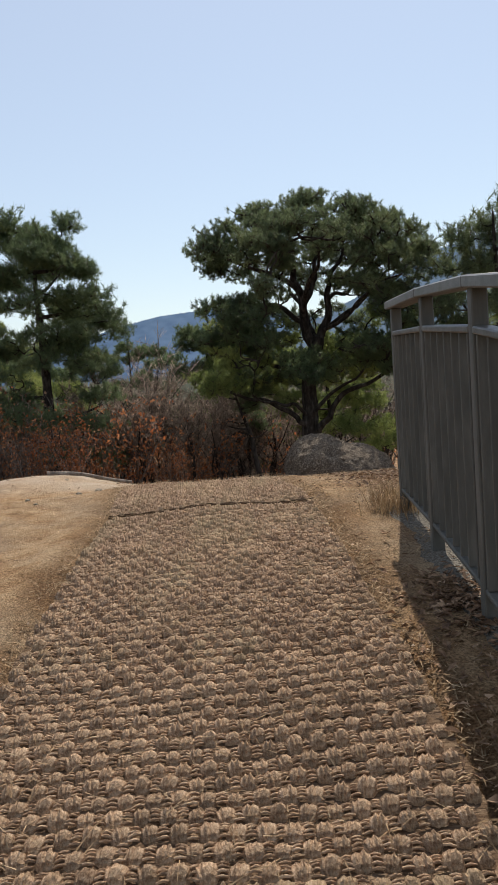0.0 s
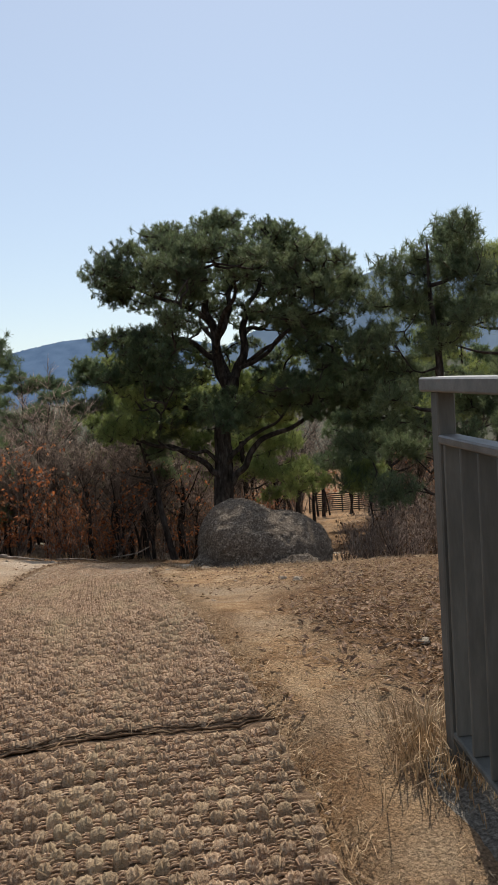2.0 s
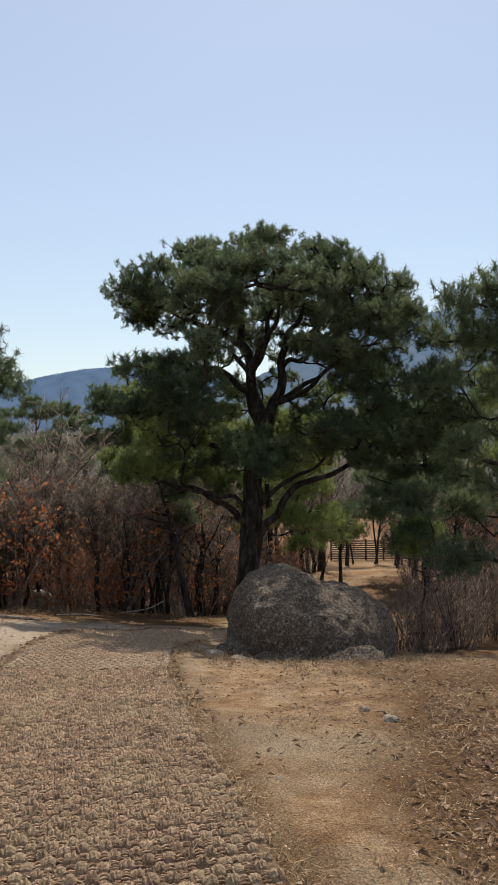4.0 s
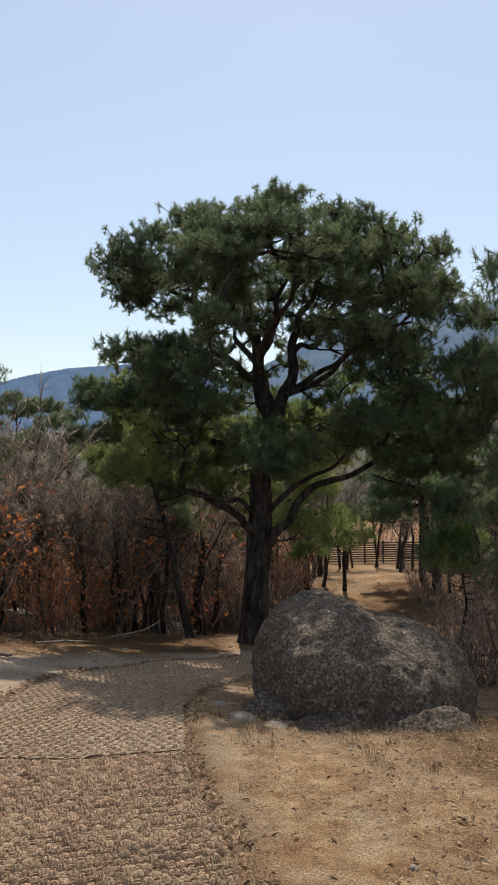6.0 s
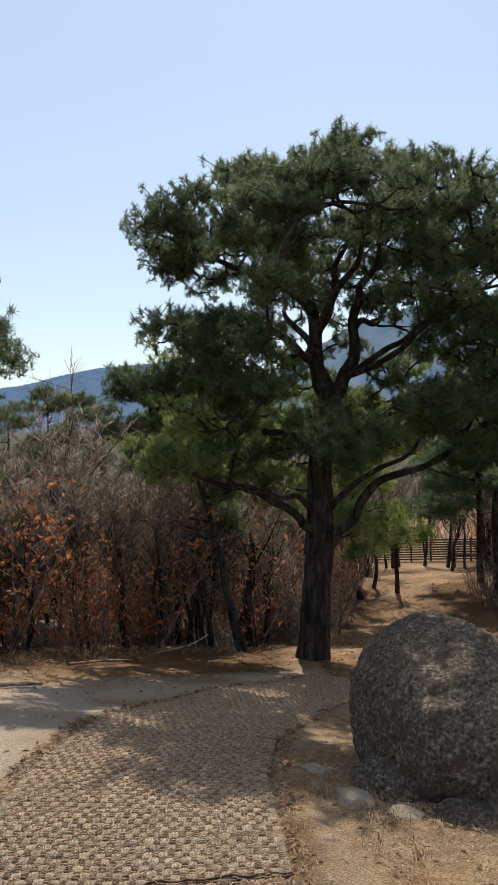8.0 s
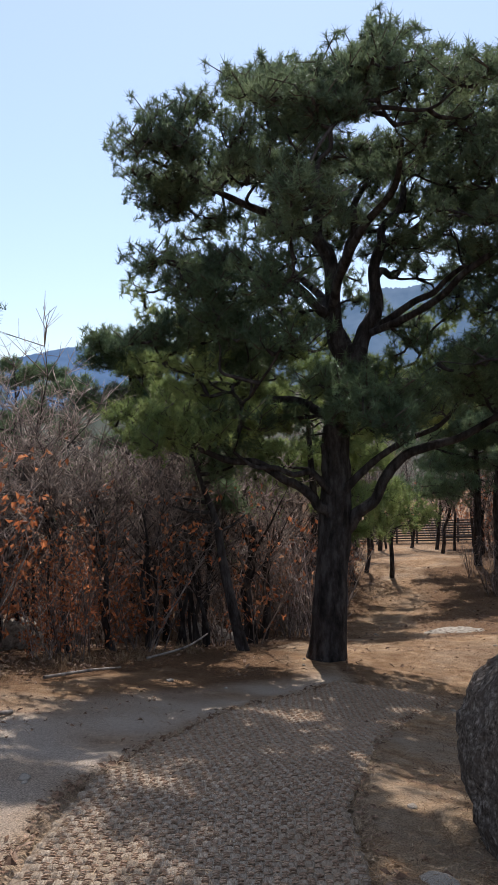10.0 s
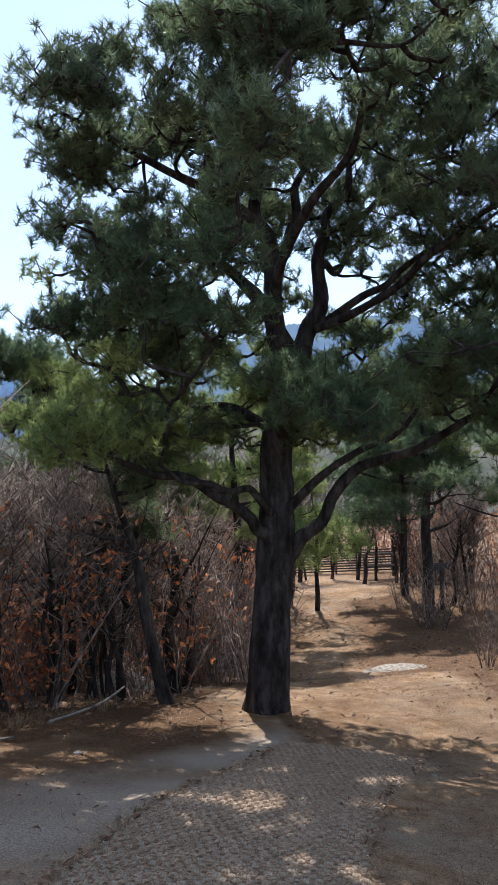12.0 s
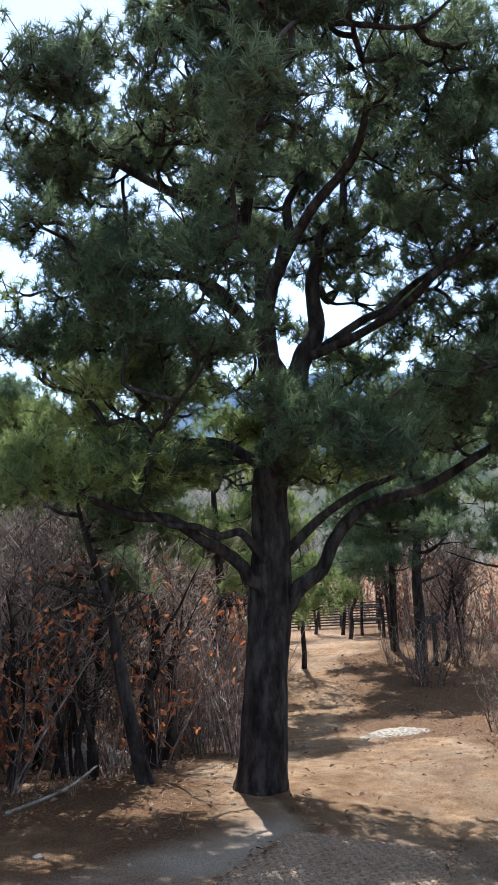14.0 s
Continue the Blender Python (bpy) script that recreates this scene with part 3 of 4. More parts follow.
        if ((x - 2.0) / 3.6) ** 2 + ((y - 19.6) / 3.2) ** 2 > 1 or (y < 19.8 and 0.9 < x < 2.8 and z > 1.75) or (1.7 < x < 2.6 and z > 2.2) or (x < -0.3 and 1.9 < z < 2.3):
            continue
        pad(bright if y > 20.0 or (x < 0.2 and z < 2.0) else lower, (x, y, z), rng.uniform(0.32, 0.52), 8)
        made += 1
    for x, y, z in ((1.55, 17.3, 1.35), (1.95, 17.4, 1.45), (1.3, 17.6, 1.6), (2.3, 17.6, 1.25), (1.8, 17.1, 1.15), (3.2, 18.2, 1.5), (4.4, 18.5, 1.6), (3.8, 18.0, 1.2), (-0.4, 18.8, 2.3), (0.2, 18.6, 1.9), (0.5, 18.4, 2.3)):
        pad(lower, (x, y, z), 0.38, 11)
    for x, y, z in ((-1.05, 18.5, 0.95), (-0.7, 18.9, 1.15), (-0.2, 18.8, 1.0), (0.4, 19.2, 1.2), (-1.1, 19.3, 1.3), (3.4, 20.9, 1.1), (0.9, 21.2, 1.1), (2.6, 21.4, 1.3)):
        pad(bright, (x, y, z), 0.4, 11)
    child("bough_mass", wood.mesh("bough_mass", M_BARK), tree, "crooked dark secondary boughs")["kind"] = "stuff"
    foliage(tree, nodes, (("crown", "dense dark green needle crown", M_NEEDLE, upper), ("lower_crown", "dark green lower needle boughs", M_NEEDLE_B, lower), ("bright_bough", "needle boughs coloured yellow-green to look sunlit", M_NEEDLE_Y, bright)),
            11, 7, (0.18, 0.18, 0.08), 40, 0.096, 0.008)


great_pine()


def pine(base, height, spread, seed, mat, label, lean=(0.0, 0.0), first=0.3, clusters=60, trunk_r=0.12, tufts=44, needle=0.11, width=0.01, flat=0.2):
    rng = random.Random(seed)
    x, y = base
    z = land(x, y)
    tree = tagged(new("pine_tree"), label, "tree", "pines on the hillside")
    line = [(x + lean[0] * f + rng.uniform(-0.12, 0.12) * f, y + lean[1] * f, z - 0.2 + (height + 0.1) * f) for f in (0, 0.2, 0.4, 0.6, 0.8, 0.97)]
    spine = bark_tube("trunk", line, [trunk_r * k for k in (1.25, 1, 0.85, 0.65, 0.4, 0.12)], 10, tree)
    nodes = [n for n in spine if n[0].z > z + height * first * 0.8]
    for k in range(9):
        f = first + (0.92 - first) * k / 9
        a = rng.uniform(0, 6.28)
        o = spine[min(len(spine) - 1, int(f * len(spine)))][0]
        r = spread * (1.05 - 0.55 * f) * rng.uniform(0.6, 0.95)
        nodes += bark_tube("limb", [o, o + Vector((math.cos(a) * r * 0.5, math.sin(a) * r * 0.5, 0.05 * r)), o + Vector((math.cos(a) * r, math.sin(a) * r, 0.22 * r))], [trunk_r * 0.4, trunk_r * 0.28, 0.015], 6, tree)
    cs = []
    while len(cs) < 2 * clusters:
        f = first + (1 - first) * rng.random() ** 0.85
        a, r = rng.uniform(0, 6.28), spread * (1.1 - 0.75 * f ** 3) * math.sqrt(rng.uniform(0.08, 1))
        cx, cy, cz = x + lean[0] * f + math.cos(a) * r, y + lean[1] * f + math.sin(a) * r, z + height * f
        size = 0.22 * spread * rng.uniform(0.7, 1.2)
        for _ in range(7):
            a, d = rng.uniform(0, 6.28), size * math.sqrt(rng.random())
            cs.append((cx + math.cos(a) * d, cy + math.sin(a) * d, cz + rng.uniform(-0.1, 0.1) - 0.25 * d * d / size))
    foliage(tree, nodes, (("crown", "", mat, cs),), seed, tufts // 3, (0.34, 0.34, 0.75 * flat), 30, needle * 1.25, width, twigs=False)


pine((-5.3, 18.8), 7.5, 2.3, 21, M_NEEDLE_B, "dark green pine with an open ragged crown above brown scrub", clusters=270, first=0.15, trunk_r=0.15)
pine((6.2, 16.8), 7.2, 1.9, 22, M_NEEDLE, "bushy green pine with upswept shoot tips beyond the railing", clusters=170, first=0.25, flat=0.28)
pine((9.6, 20.6), 8.2, 2.8, 23, M_NEEDLE_Y, "tall bushy green pine on the slope behind the railing", clusters=90, first=0.25, flat=0.28)
pine((9.1, 30.9), 7.0, 3.5, 24, M_NEEDLE_B, "dark pine with bare trunk beside the far path", clusters=190, first=0.36, trunk_r=0.16)
pine((-1.8, 27.0), 6.8, 2.1, 25, M_NEEDLE_B, "dark green pine among leafless scrub", clusters=110, first=0.3, width=0.012)
pine((-0.6, 26.5), 6.4, 2.2, 26, M_NEEDLE_Y, "yellow-green young pine in the scrub behind", clusters=110, first=0.25, width=0.012)
pine((2.9, 28.5), 7.0, 3.0, 27, M_NEEDLE_Y, "yellow-green young pine behind the old pine", clusters=200, first=0.3, width=0.012)
pine((9.3, 33.0), 7.0, 2.6, 28, M_NEEDLE_B, "dark pine shading the far path", clusters=130, first=0.45, width=0.012)
pine((11.8, 29.5), 8.0, 2.8, 29, M_NEEDLE_Y, "yellow-green pine on the slope", clusters=60, first=0.35, width=0.012)
pine((-8.2, 24.0), 6.8, 2.4, 30, M_NEEDLE_Y, "yellow-green pine beside the dark pine", clusters=90, first=0.2, width=0.012)
pine((0.42, 20.5), 3.6, 1.2, 31, M_NEEDLE_B, "small crooked dark pine at the edge of the scrub", lean=(-0.75, 0.1), clusters=11, first=0.5, trunk_r=0.085)
pine((4.75, 17.3), 2.1, 0.6, 32, M_NEEDLE_Y, "low shrubby young pine in the brush", clusters=10, first=0.6, trunk_r=0.035)

for k, (px, py_, h) in enumerate(((14.5, 46, 9), (19, 52, 10), (-7, 38, 8), (-13, 34, 8), (-2, 42, 9), (4, 48, 9), (16, 36, 8), (-10, 43, 8.5), (-16, 46, 9), (-4.5, 36, 7), (-19, 41, 8.5), (-9, 31, 6))):
    pine((px, py_), h, 2.8, 40 + k, M_NEEDLE_B, "dark green pine in the wood further off", clusters=42, first=0.45, tufts=26, needle=0.17, width=0.024)


def bare_tree(base, height, radius, seed, label, lean=(0, 0), spread=0.9, leaves=0, mat=None):
    """A leafless small tree: trunk, limbs and fine twigs."""
    rng = random.Random(seed)
    x, y = base
    z = land(x, y)
    tree = tagged(new("bare_tree"), label, "tree", "leafless trees")
    line = [(x + lean[0] * f + rng.uniform(-0.08, 0.08), y + lean[1] * f + rng.uniform(-0.08, 0.08), z - 0.15 + (height * 0.62) * f) for f in (0, 0.25, 0.5, 0.75, 1)]
    spine = bark_tube("trunk", line, [radius * k for k in (1.2, 1, 0.85, 0.7, 0.45)], 8, tree)
    limbs, twigs, tips = Tubes(), Tubes(), []
    for k in range(11):
        o, r0 = spine[int((0.5 + 0.5 * k / 10) * (len(spine) - 1))]
        a, up = rng.uniform(0, 6.28), rng.uniform(0.5, 1.2)
        ln = height * rng.uniform(0.22, 0.42)
        d = Vector((math.cos(a) * spread, math.sin(a) * spread, up)).normalized()
        p = [o]
        for s in range(4):
            d = (d + Vector((rng.uniform(-0.25, 0.25), rng.uniform(-0.25, 0.25), rng.uniform(-0.05, 0.25)))).normalized()
            p.append(p[-1] + d * ln / 4)
        limbs.add(p, [r0 * 0.4, r0 * 0.32, r0 * 0.24, r0 * 0.16, 0.005], 5)
        for s in p[1:]:
            for _ in range(4):
                t = Vector((rng.uniform(-1, 1), rng.uniform(-1, 1), rng.uniform(0.1, 1.3))).normalized() * ln * rng.uniform(0.2, 0.45)
                e = s + t
                m = s + t * 0.5 + Vector((rng.uniform(-0.04, 0.04), rng.uniform(-0.04, 0.04), 0))
                twigs.add([s, m, e], [0.009, 0.006, 0.003], 3)
                for _ in range(2):
                    twigs.add([m, m + Vector((rng.uniform(-1, 1), rng.uniform(-1, 1), rng.uniform(0, 1.2))).normalized() * ln * 0.16], [0.005, 0.003], 3)
                tips.append(e)
    child("bare_crown", limbs.mesh("bare_crown", M_BARK), tree)
    child("twig_mass", twigs.mesh("twig_mass", M_SHRUB), tree)["kind"] = "stuff"


bare_tree((-3.2, 21.2), 5.4, 0.085, 61, "leafless slender tree with crooked dark branches in the scrub", (0.3, 0), 1.1)
bare_tree((-2.3, 24.0), 5.6, 0.06, 62, "leafless tree with fine upright twigs", (0, 0), 0.5)
bare_tree((-1.4, 25.0), 5.9, 0.06, 63, "leafless tree with fine upright twigs", (0, 0), 0.5)
bare_tree((0.62, 21.9), 3.6, 0.11, 64, "dark straight leafless trunk behind the old pine", (0.0, 0), 0.9)
bare_tree((-5.5, 25.5), 5.5, 0.07, 66, "leafless tree above the rust-brown scrub", (0, 0), 0.8)
bare_tree((-4.7, 23.4), 6.2, 0.06, 67, "leafless tree with fine upright twigs", (0.2, 0), 0.7)
bare_tree((-3.0, 22.8), 5.7, 0.05, 68, "leafless tree with fine upright twigs", (-0.2, 0), 0.6)
rng_t = random.Random(8)
for k in range(64):
    bx, by = rng_t.uniform(-1.0, 14.0), rng_t.uniform(30.0, 44.0)
    if abs(bx - 8.0) < 1.6 and by < 39:
        continue
    bare_tree((bx, by), rng_t.uniform(3.8, 7.0), rng_t.uniform(0.04, 0.1), 70 + k, "leafless grey-brown tree in the wood beyond the path", (rng_t.uniform(-0.5, 0.5), 0), 0.8)
for k in range(14):
    bx, by = rng_t.uniform(-2.5, 2.8), rng_t.uniform(22.5, 29.0)
    bare_tree((bx, by), rng_t.uniform(3.0, 4.6), rng_t.uniform(0.045, 0.09), 110 + k, "leafless grey-brown tree behind the scrub", (rng_t.uniform(-0.4, 0.4), 0), 0.7)


for k in range(26):
    f = rng_t.random()
    bare_tree((-4.6 + 5.0 * f, 17.2 + 3.8 * f + rng_t.uniform(-1.6, 1.2) * (1 - f) + rng_t.uniform(0.5, 1.2)), rng_t.uniform(2.4, 4.2), rng_t.uniform(0.02, 0.05), 140 + k, "slender leafless sapling in the thicket", (rng_t.uniform(-0.3, 0.3), 0), 0.7)


def shrub_master(seed, height, stems, leaves, leaf_mat, label, group):
    """A thicket shrub: many thin stems with forked twigs, some still holding dead leaves."""
    rng = random.Random(seed)
    ob = tagged(new("shrub"), label, "shrub", group)
    wood, tips = Tubes(), []
    for s in range(stems):
        a, r = rng.uniform(0, 6.28), rng.uniform(0, 0.35)
        p = [Vector((math.cos(a) * r, math.sin(a) * r, -0.15))]
        d = Vector((math.cos(a) * 0.28 + rng.uniform(-0.2, 0.2), math.sin(a) * 0.28 + rng.uniform(-0.2, 0.2), 1)).normalized()
        ln = height * rng.uniform(0.6, 1.05)
        for k in range(5):
            d = (d + Vector((rng.uniform(-0.16, 0.16), rng.uniform(-0.16, 0.16), 0.06))).normalized()
            p.append(p[-1] + d * ln / 5)
        w = rng.uniform(0.006, 0.021)
        wood.add(p, [w, w * 0.85, w * 0.7, w * 0.55, w * 0.4, w * 0.25], 3)
        for k in range(1, 6):
            for _ in range(2):
                t = Vector((rng.uniform(-1, 1), rng.uniform(-1, 1), rng.uniform(0.2, 1.1))).normalized() * ln * rng.uniform(0.1, 0.28)
                m = p[k] + t * 0.55 + Vector((0, 0, rng.uniform(-0.02, 0.03)))
                e = p[k] + t
                wood.add([p[k], m, e], [0.0055, 0.0042, 0.003], 3)
                f = m + Vector((rng.uniform(-1, 1), rng.uniform(-1, 1), rng.uniform(0, 1))).normalized() * ln * 0.1
                wood.add([m, f], [0.0032, 0.0022], 3)
                tips += [e, f, m]
    child("brushwood", wood.mesh("brushwood", M_SHRUB), ob)
    if leaves:
        tris = []
        for _ in range(leaves):
            c = np.array(rng.choice(tips)) + np.array([rng.gauss(0, 0.03) for _ in range(3)])
            u = np.array([rng.gauss(0, 1) for _ in range(3)])
            u[2] -= 0.5
            u /= np.linalg.norm(u)
            v = np.cross(u, [rng.gauss(0, 1) for _ in range(3)])
            v /= np.linalg.norm(v)
            ln, wd = rng.uniform(0.055, 0.11), rng.uniform(0.019, 0.036)
            n = np.cross(u, v) * wd * 0.7
            a, b, l, r = c, c + u * ln, c + u * ln * 0.5 + v * wd + n, c + u * ln * 0.5 - v * wd + n
            tris += [[a, l, b], [a, b, r]]
        child("leafage", tri_mesh("leafage", np.array(tris), leaf_mat), ob, "curled dead leaves")["kind"] = "stuff"
    return ob


SHRUBS = [
    shrub_master(201, 2.4, 13, 560, M_RUST, "rust-red dead-leaved oak shrub in the thicket", "thicket shrubs"),
    shrub_master(202, 2.2, 12, 320, M_RUST, "rust-brown dead-leaved oak shrub in the thicket", "thicket shrubs"),
    shrub_master(203, 2.3, 15, 120, M_DEAD, "leafless grey-brown shrub with thin stems", "thicket shrubs"),
    shrub_master(204, 2.0, 15, 0, M_DEAD, "leafless grey-brown shrub with thin stems", "thicket shrubs"),
    shrub_master(205, 1.4, 12, 40, M_DEAD, "low tangled leafless bush", "thicket shrubs"),
]


def plant(master, x, y, rng, lo=0.8, hi=1.15):
    m = pose(x, y, land(x, y), 0, 0, rng.uniform(0, 360))
    ob = copy_thing(master, m)
    s = rng.uniform(lo, hi)
    ob.scale = (s, s, s * rng.uniform(0.9, 1.1))


rng_s = random.Random(17)
count = 0
while count < 84:
    sx, sy = rng_s.uniform(-9, 1.2), rng_s.uniform(14.5, 25)
    edge = sy - (17.6 + (sx + 2.4) * 1.45)
    if edge < 0 or (sx > 0.2 and sy < 20.8):
        continue
    rusty = noise.noise(Vector((sx * 0.35, sy * 0.2, 4))) + (0.42 if sx < -1.2 else 0.12)
    pick = SHRUBS[rng_s.choice((0, 0, 1))] if rusty > rng_s.uniform(-0.45, 0.5) else SHRUBS[rng_s.choice((2, 2, 3))]
    plant(pick, sx, sy, rng_s, 0.55, 1.2)
    count += 1
for k in range(34):
    plant(SHRUBS[rng_s.choice((1, 2, 2, 3))], rng_s.uniform(-13, -1), rng_s.uniform(25, 36), rng_s, 0.6, 0.95)
for k in range(30):
    sx, sy = rng_s.uniform(-4, 3.2), rng_s.uniform(23, 32)
    plant(SHRUBS[rng_s.choice((1, 2, 3, 3))], sx, sy, rng_s)
for k in range(62):
    sy = rng_s.uniform(13.5, 32)
    sx = rng_s.uniform(0, 4.5) + float(np.interp(sy, (13, 18, 22, 30), (5.0, 5.2, 6.1, 8.4)))
    plant(SHRUBS[rng_s.choice((3, 4, 4, 2))], sx, sy, rng_s, 0.6, 0.95)
for k in range(20):
    plant(SHRUBS[rng_s.choice((1, 2, 3, 3))], rng_s.uniform(-2, 6.5), rng_s.uniform(38.0, 43), rng_s, 0.9, 1.4)
for k in range(26):
    sy = rng_s.uniform(23.0, 33)
    plant(SHRUBS[rng_s.choice((1, 2, 3, 4))], float(np.interp(sy, (23, 28, 33), (2.4, 3.4, 4.8))) - rng_s.random() * 1.6, sy, rng_s, 0.7, 1.0)
for k in range(14):
    plant(SHRUBS[rng_s.choice((1, 2, 3))], rng_s.uniform(6, 22), rng_s.uniform(47.5, 54), rng_s, 1.2, 1.9)
for k in range(16):
    plant(SHRUBS[rng_s.choice((1, 2, 3))], rng_s.uniform(10.8, 17), rng_s.uniform(32.5, 38), rng_s, 1.1, 1.6)
for k in range(9):
    plant(SHRUBS[rng_s.choice((3, 4, 4))], rng_s.uniform(3.9, 5.4), rng_s.uniform(15.6, 17.6), rng_s, 0.6, 0.95)
for sh, (sx, sy) in zip(SHRUBS, ((-6.5, 19.5), (-4.2, 18.0), (-5.8, 20.5), (-0.4, 22.8), (6.9, 20.5))):
    sh.matrix_basis = pose(sx, sy, land(sx, sy))


# ---- boulder and stones ----
def surf(x, y):
    p = Vector((x, y, 0))
    return land(x, y) + 0.035 * noise.noise(p * 1.1) + 0.014 * noise.noise(p * 4.3)


def boulder(name, lobes, label, mat, rough=1.0, sub=5):
    """Smoothly joined ellipsoid lobes, pitted and weathered."""
    centre = Vector(lobes[0][0]).lerp(Vector(lobes[-1][0]), 0.45 if len(lobes) > 1 else 0)
    bm = bmesh.new()
    bmesh.ops.create_icosphere(bm, subdivisions=sub, radius=1)
    for v in bm.verts:
        d = v.co.normalized()
        far = []
        for c, r in lobes:
            o = Vector([(centre[k] - c[k]) / r[k] for k in range(3)])
            w = Vector([d[k] / r[k] for k in range(3)])
            a, b, q = w.dot(w), 2 * o.dot(w), o.dot(o) - 1
            disc = b * b - 4 * a * q
            far.append((-b + math.sqrt(disc)) / (2 * a) if disc > 0 else 0.05)
        k = 15.0
        t = math.log(sum(math.exp(k * f) for f in far)) / k
        p = centre + d * t
        t += rough * (0.06 * noise.noise(p * 1.7) + 0.024 * noise.noise(p * 4.1) + 0.022 * noise.noise(p * 8) + 0.03 * noise.noise(p * 13) + 0.018 * noise.noise(p * 30))
        v.co = centre + d * t
    me = bpy.data.meshes.new(name)
    bm.to_mesh(me)
    bm.free()
    me.polygons.foreach_set("use_smooth", [True] * len(me.polygons))
    me.materials.append(mat)
    return tagged(new(name, me), label, "rock")


boulder("boulder", (((1.55, 12.6, -0.55), (0.62, 1.05, 0.62)), ((1.85, 12.52, -0.68), (0.68, 1.0, 0.54)), ((2.2, 12.5, -0.7), (0.68, 0.95, 0.54)), ((1.92, 12.45, -0.88), (0.95, 0.95, 0.48))), "big weathered granite boulder with dark lichen stains beside the path", M_BOULDER, sub=6)
boulder("rock", (((1.02, 12.05, -0.78), (0.24, 0.32, 0.2)),), "rounded grey stone leaning on the boulder", M_BOULDER, 1.3, 4)
boulder("rock", (((1.5, 11.55, -0.82), (0.4, 0.25, 0.2)),), "low grey ledge stone at the foot of the boulder", M_BOULDER, 1.3, 4)
boulder("rock", (((2.15, 11.5, -0.84), (0.46, 0.25, 0.22)),), "low grey ledge stone at the foot of the boulder", M_BOULDER, 1.3, 4)
boulder("rock", (((-0.2, 22.6, -2.95), (0.5, 0.4, 0.4)), ((0.2, 22.7, -3.05), (0.4, 0.35, 0.3))), "grey rock under the scrub", M_STONE, 0.8, 4)
boulder("rock", (((-3.0, 20.2, -1.95), (0.4, 0.35, 0.3)),), "grey rock under the scrub", M_STONE, 0.8, 4)
boulder("rock", (((-4.0, 20.6, -1.95), (0.5, 0.4, 0.35)),), "grey rock under the scrub", M_STONE, 0.8, 4)
boulder("rock", (((5.0, 23.8, -3.45), (0.85, 0.45, 0.2)), ((5.8, 23.65, -3.5), (0.8, 0.45, 0.18))), "pale flat rock ledge across the far path", M_STONE, 0.8, 4)
rng_p = random.Random(31)
stone_me = []
for k in range(4):
    bm = bmesh.new()
    bmesh.ops.create_icosphere(bm, subdivisions=2, radius=1)
    for v in bm.verts:
        v.co *= 1 + 0.35 * noise.noise(v.co * 1.3 + Vector((k * 7, 0, 0)))
        v.co.z *= 0.6
    me = bpy.data.meshes.new("stone")
    bm.to_mesh(me)
    bm.free()
    me.materials.append(M_STONE)
    stone_me.append(me)
for k in range(60):
    y = rng_p.uniform(1, 24)
    x = rng_p.uniform(0.9, 3.4) + mat_centre(y) if rng_p.random() < 0.6 else mat_centre(y) - rng_p.uniform(0.95, 2.6)
    if 0.9 < x < 3.2 and 11.3 < y < 13.8:
        continue
    st = new("stone", stone_me[k % 4])
    r = rng_p.uniform(0.012, 0.045)
    st.matrix_basis = Matrix.LocRotScale((x, y, surf(x, y) + r * 0.2), Euler((0, 0, rng_p.uniform(0, 6.3))), (r, r * rng_p.uniform(0.7, 1.3), r))
    tagged(st, "small pale stone on the sandy ground", "stone", "loose stones")
for x, y, r in ((0.75, 11.7, 0.1), (1.0, 11.55, 0.08), (0.6, 12.3, 0.07), (0.85, 12.0, 0.06)):
    st = new("stone", stone_me[0])
    st.matrix_basis = Matrix.LocRotScale((x, y, surf(x, y) + r * 0.15), Euler((0, 0, x * 40)), (r * 1.4, r, r * 0.5))
    tagged(st, "flat pale stone beside the mat", "stone", "loose stones")


# ---- coir mats ----
def mat_frame(s0, s1, step):
    """Points along the mat's centre line every step metres, with the way across."""
    out, y, gone = [], s0, 0.0
    want, last = 0.0, Vector((mat_centre(s0), s0, 0))
    while y < s1:
        p = Vector((mat_centre(y), y, 0))
        gone += (p - last).length
        last = p
        if gone >= want:
            a, b = y - 0.35, y + 0.35
            d = Vector((mat_centre(b) - mat_centre(a), 0.7, 0)).normalized()
            out.append((p, Vector((d.y, -d.x, 0))))
            want += step
        y += 0.005
    return out


def knot_mesh(seed):
    """A tuft of coir: strands side by side that arch over the weft along the path."""
    rng = random.Random(seed)
    v, f, across, along = [], [], 9, 6
    shapes = [(rng.uniform(0.86, 1.1), rng.uniform(0.9, 1.1), rng.uniform(-0.004, 0.004)) for _ in range(across)]
    for i in range(across):
        u = 2 * i / (across - 1) - 1
        high, far, skew = shapes[i]
        for j in range(along):
            w = 2 * j / (along - 1) - 1
            ridge = (0.003 if i % 2 else -0.0025) * (1 - abs(w) ** 4)
            top = 0.034 * high * max(0, 1 - abs(w) ** 2.2) * max(0.0, 1 - abs(u) ** 2.6) ** 0.6
            v.append((u * 0.031 * (1 - 0.22 * w * w) + skew * w, w * 0.034 * far * (1 - 0.25 * u * u), top + ridge - 0.006 + rng.uniform(-0.0015, 0.0015)))
    for i in range(across - 1):
        for j in range(along - 1):
            a = i * along + j
            f.append((a, a + along, a + along + 1, a + 1))
    return v, f


KNOTS = [knot_mesh(k) for k in range(5)]
KNOT_MESHES = [mesh_from("knot", v, f, M_KNOT, False) for v, f in KNOTS]


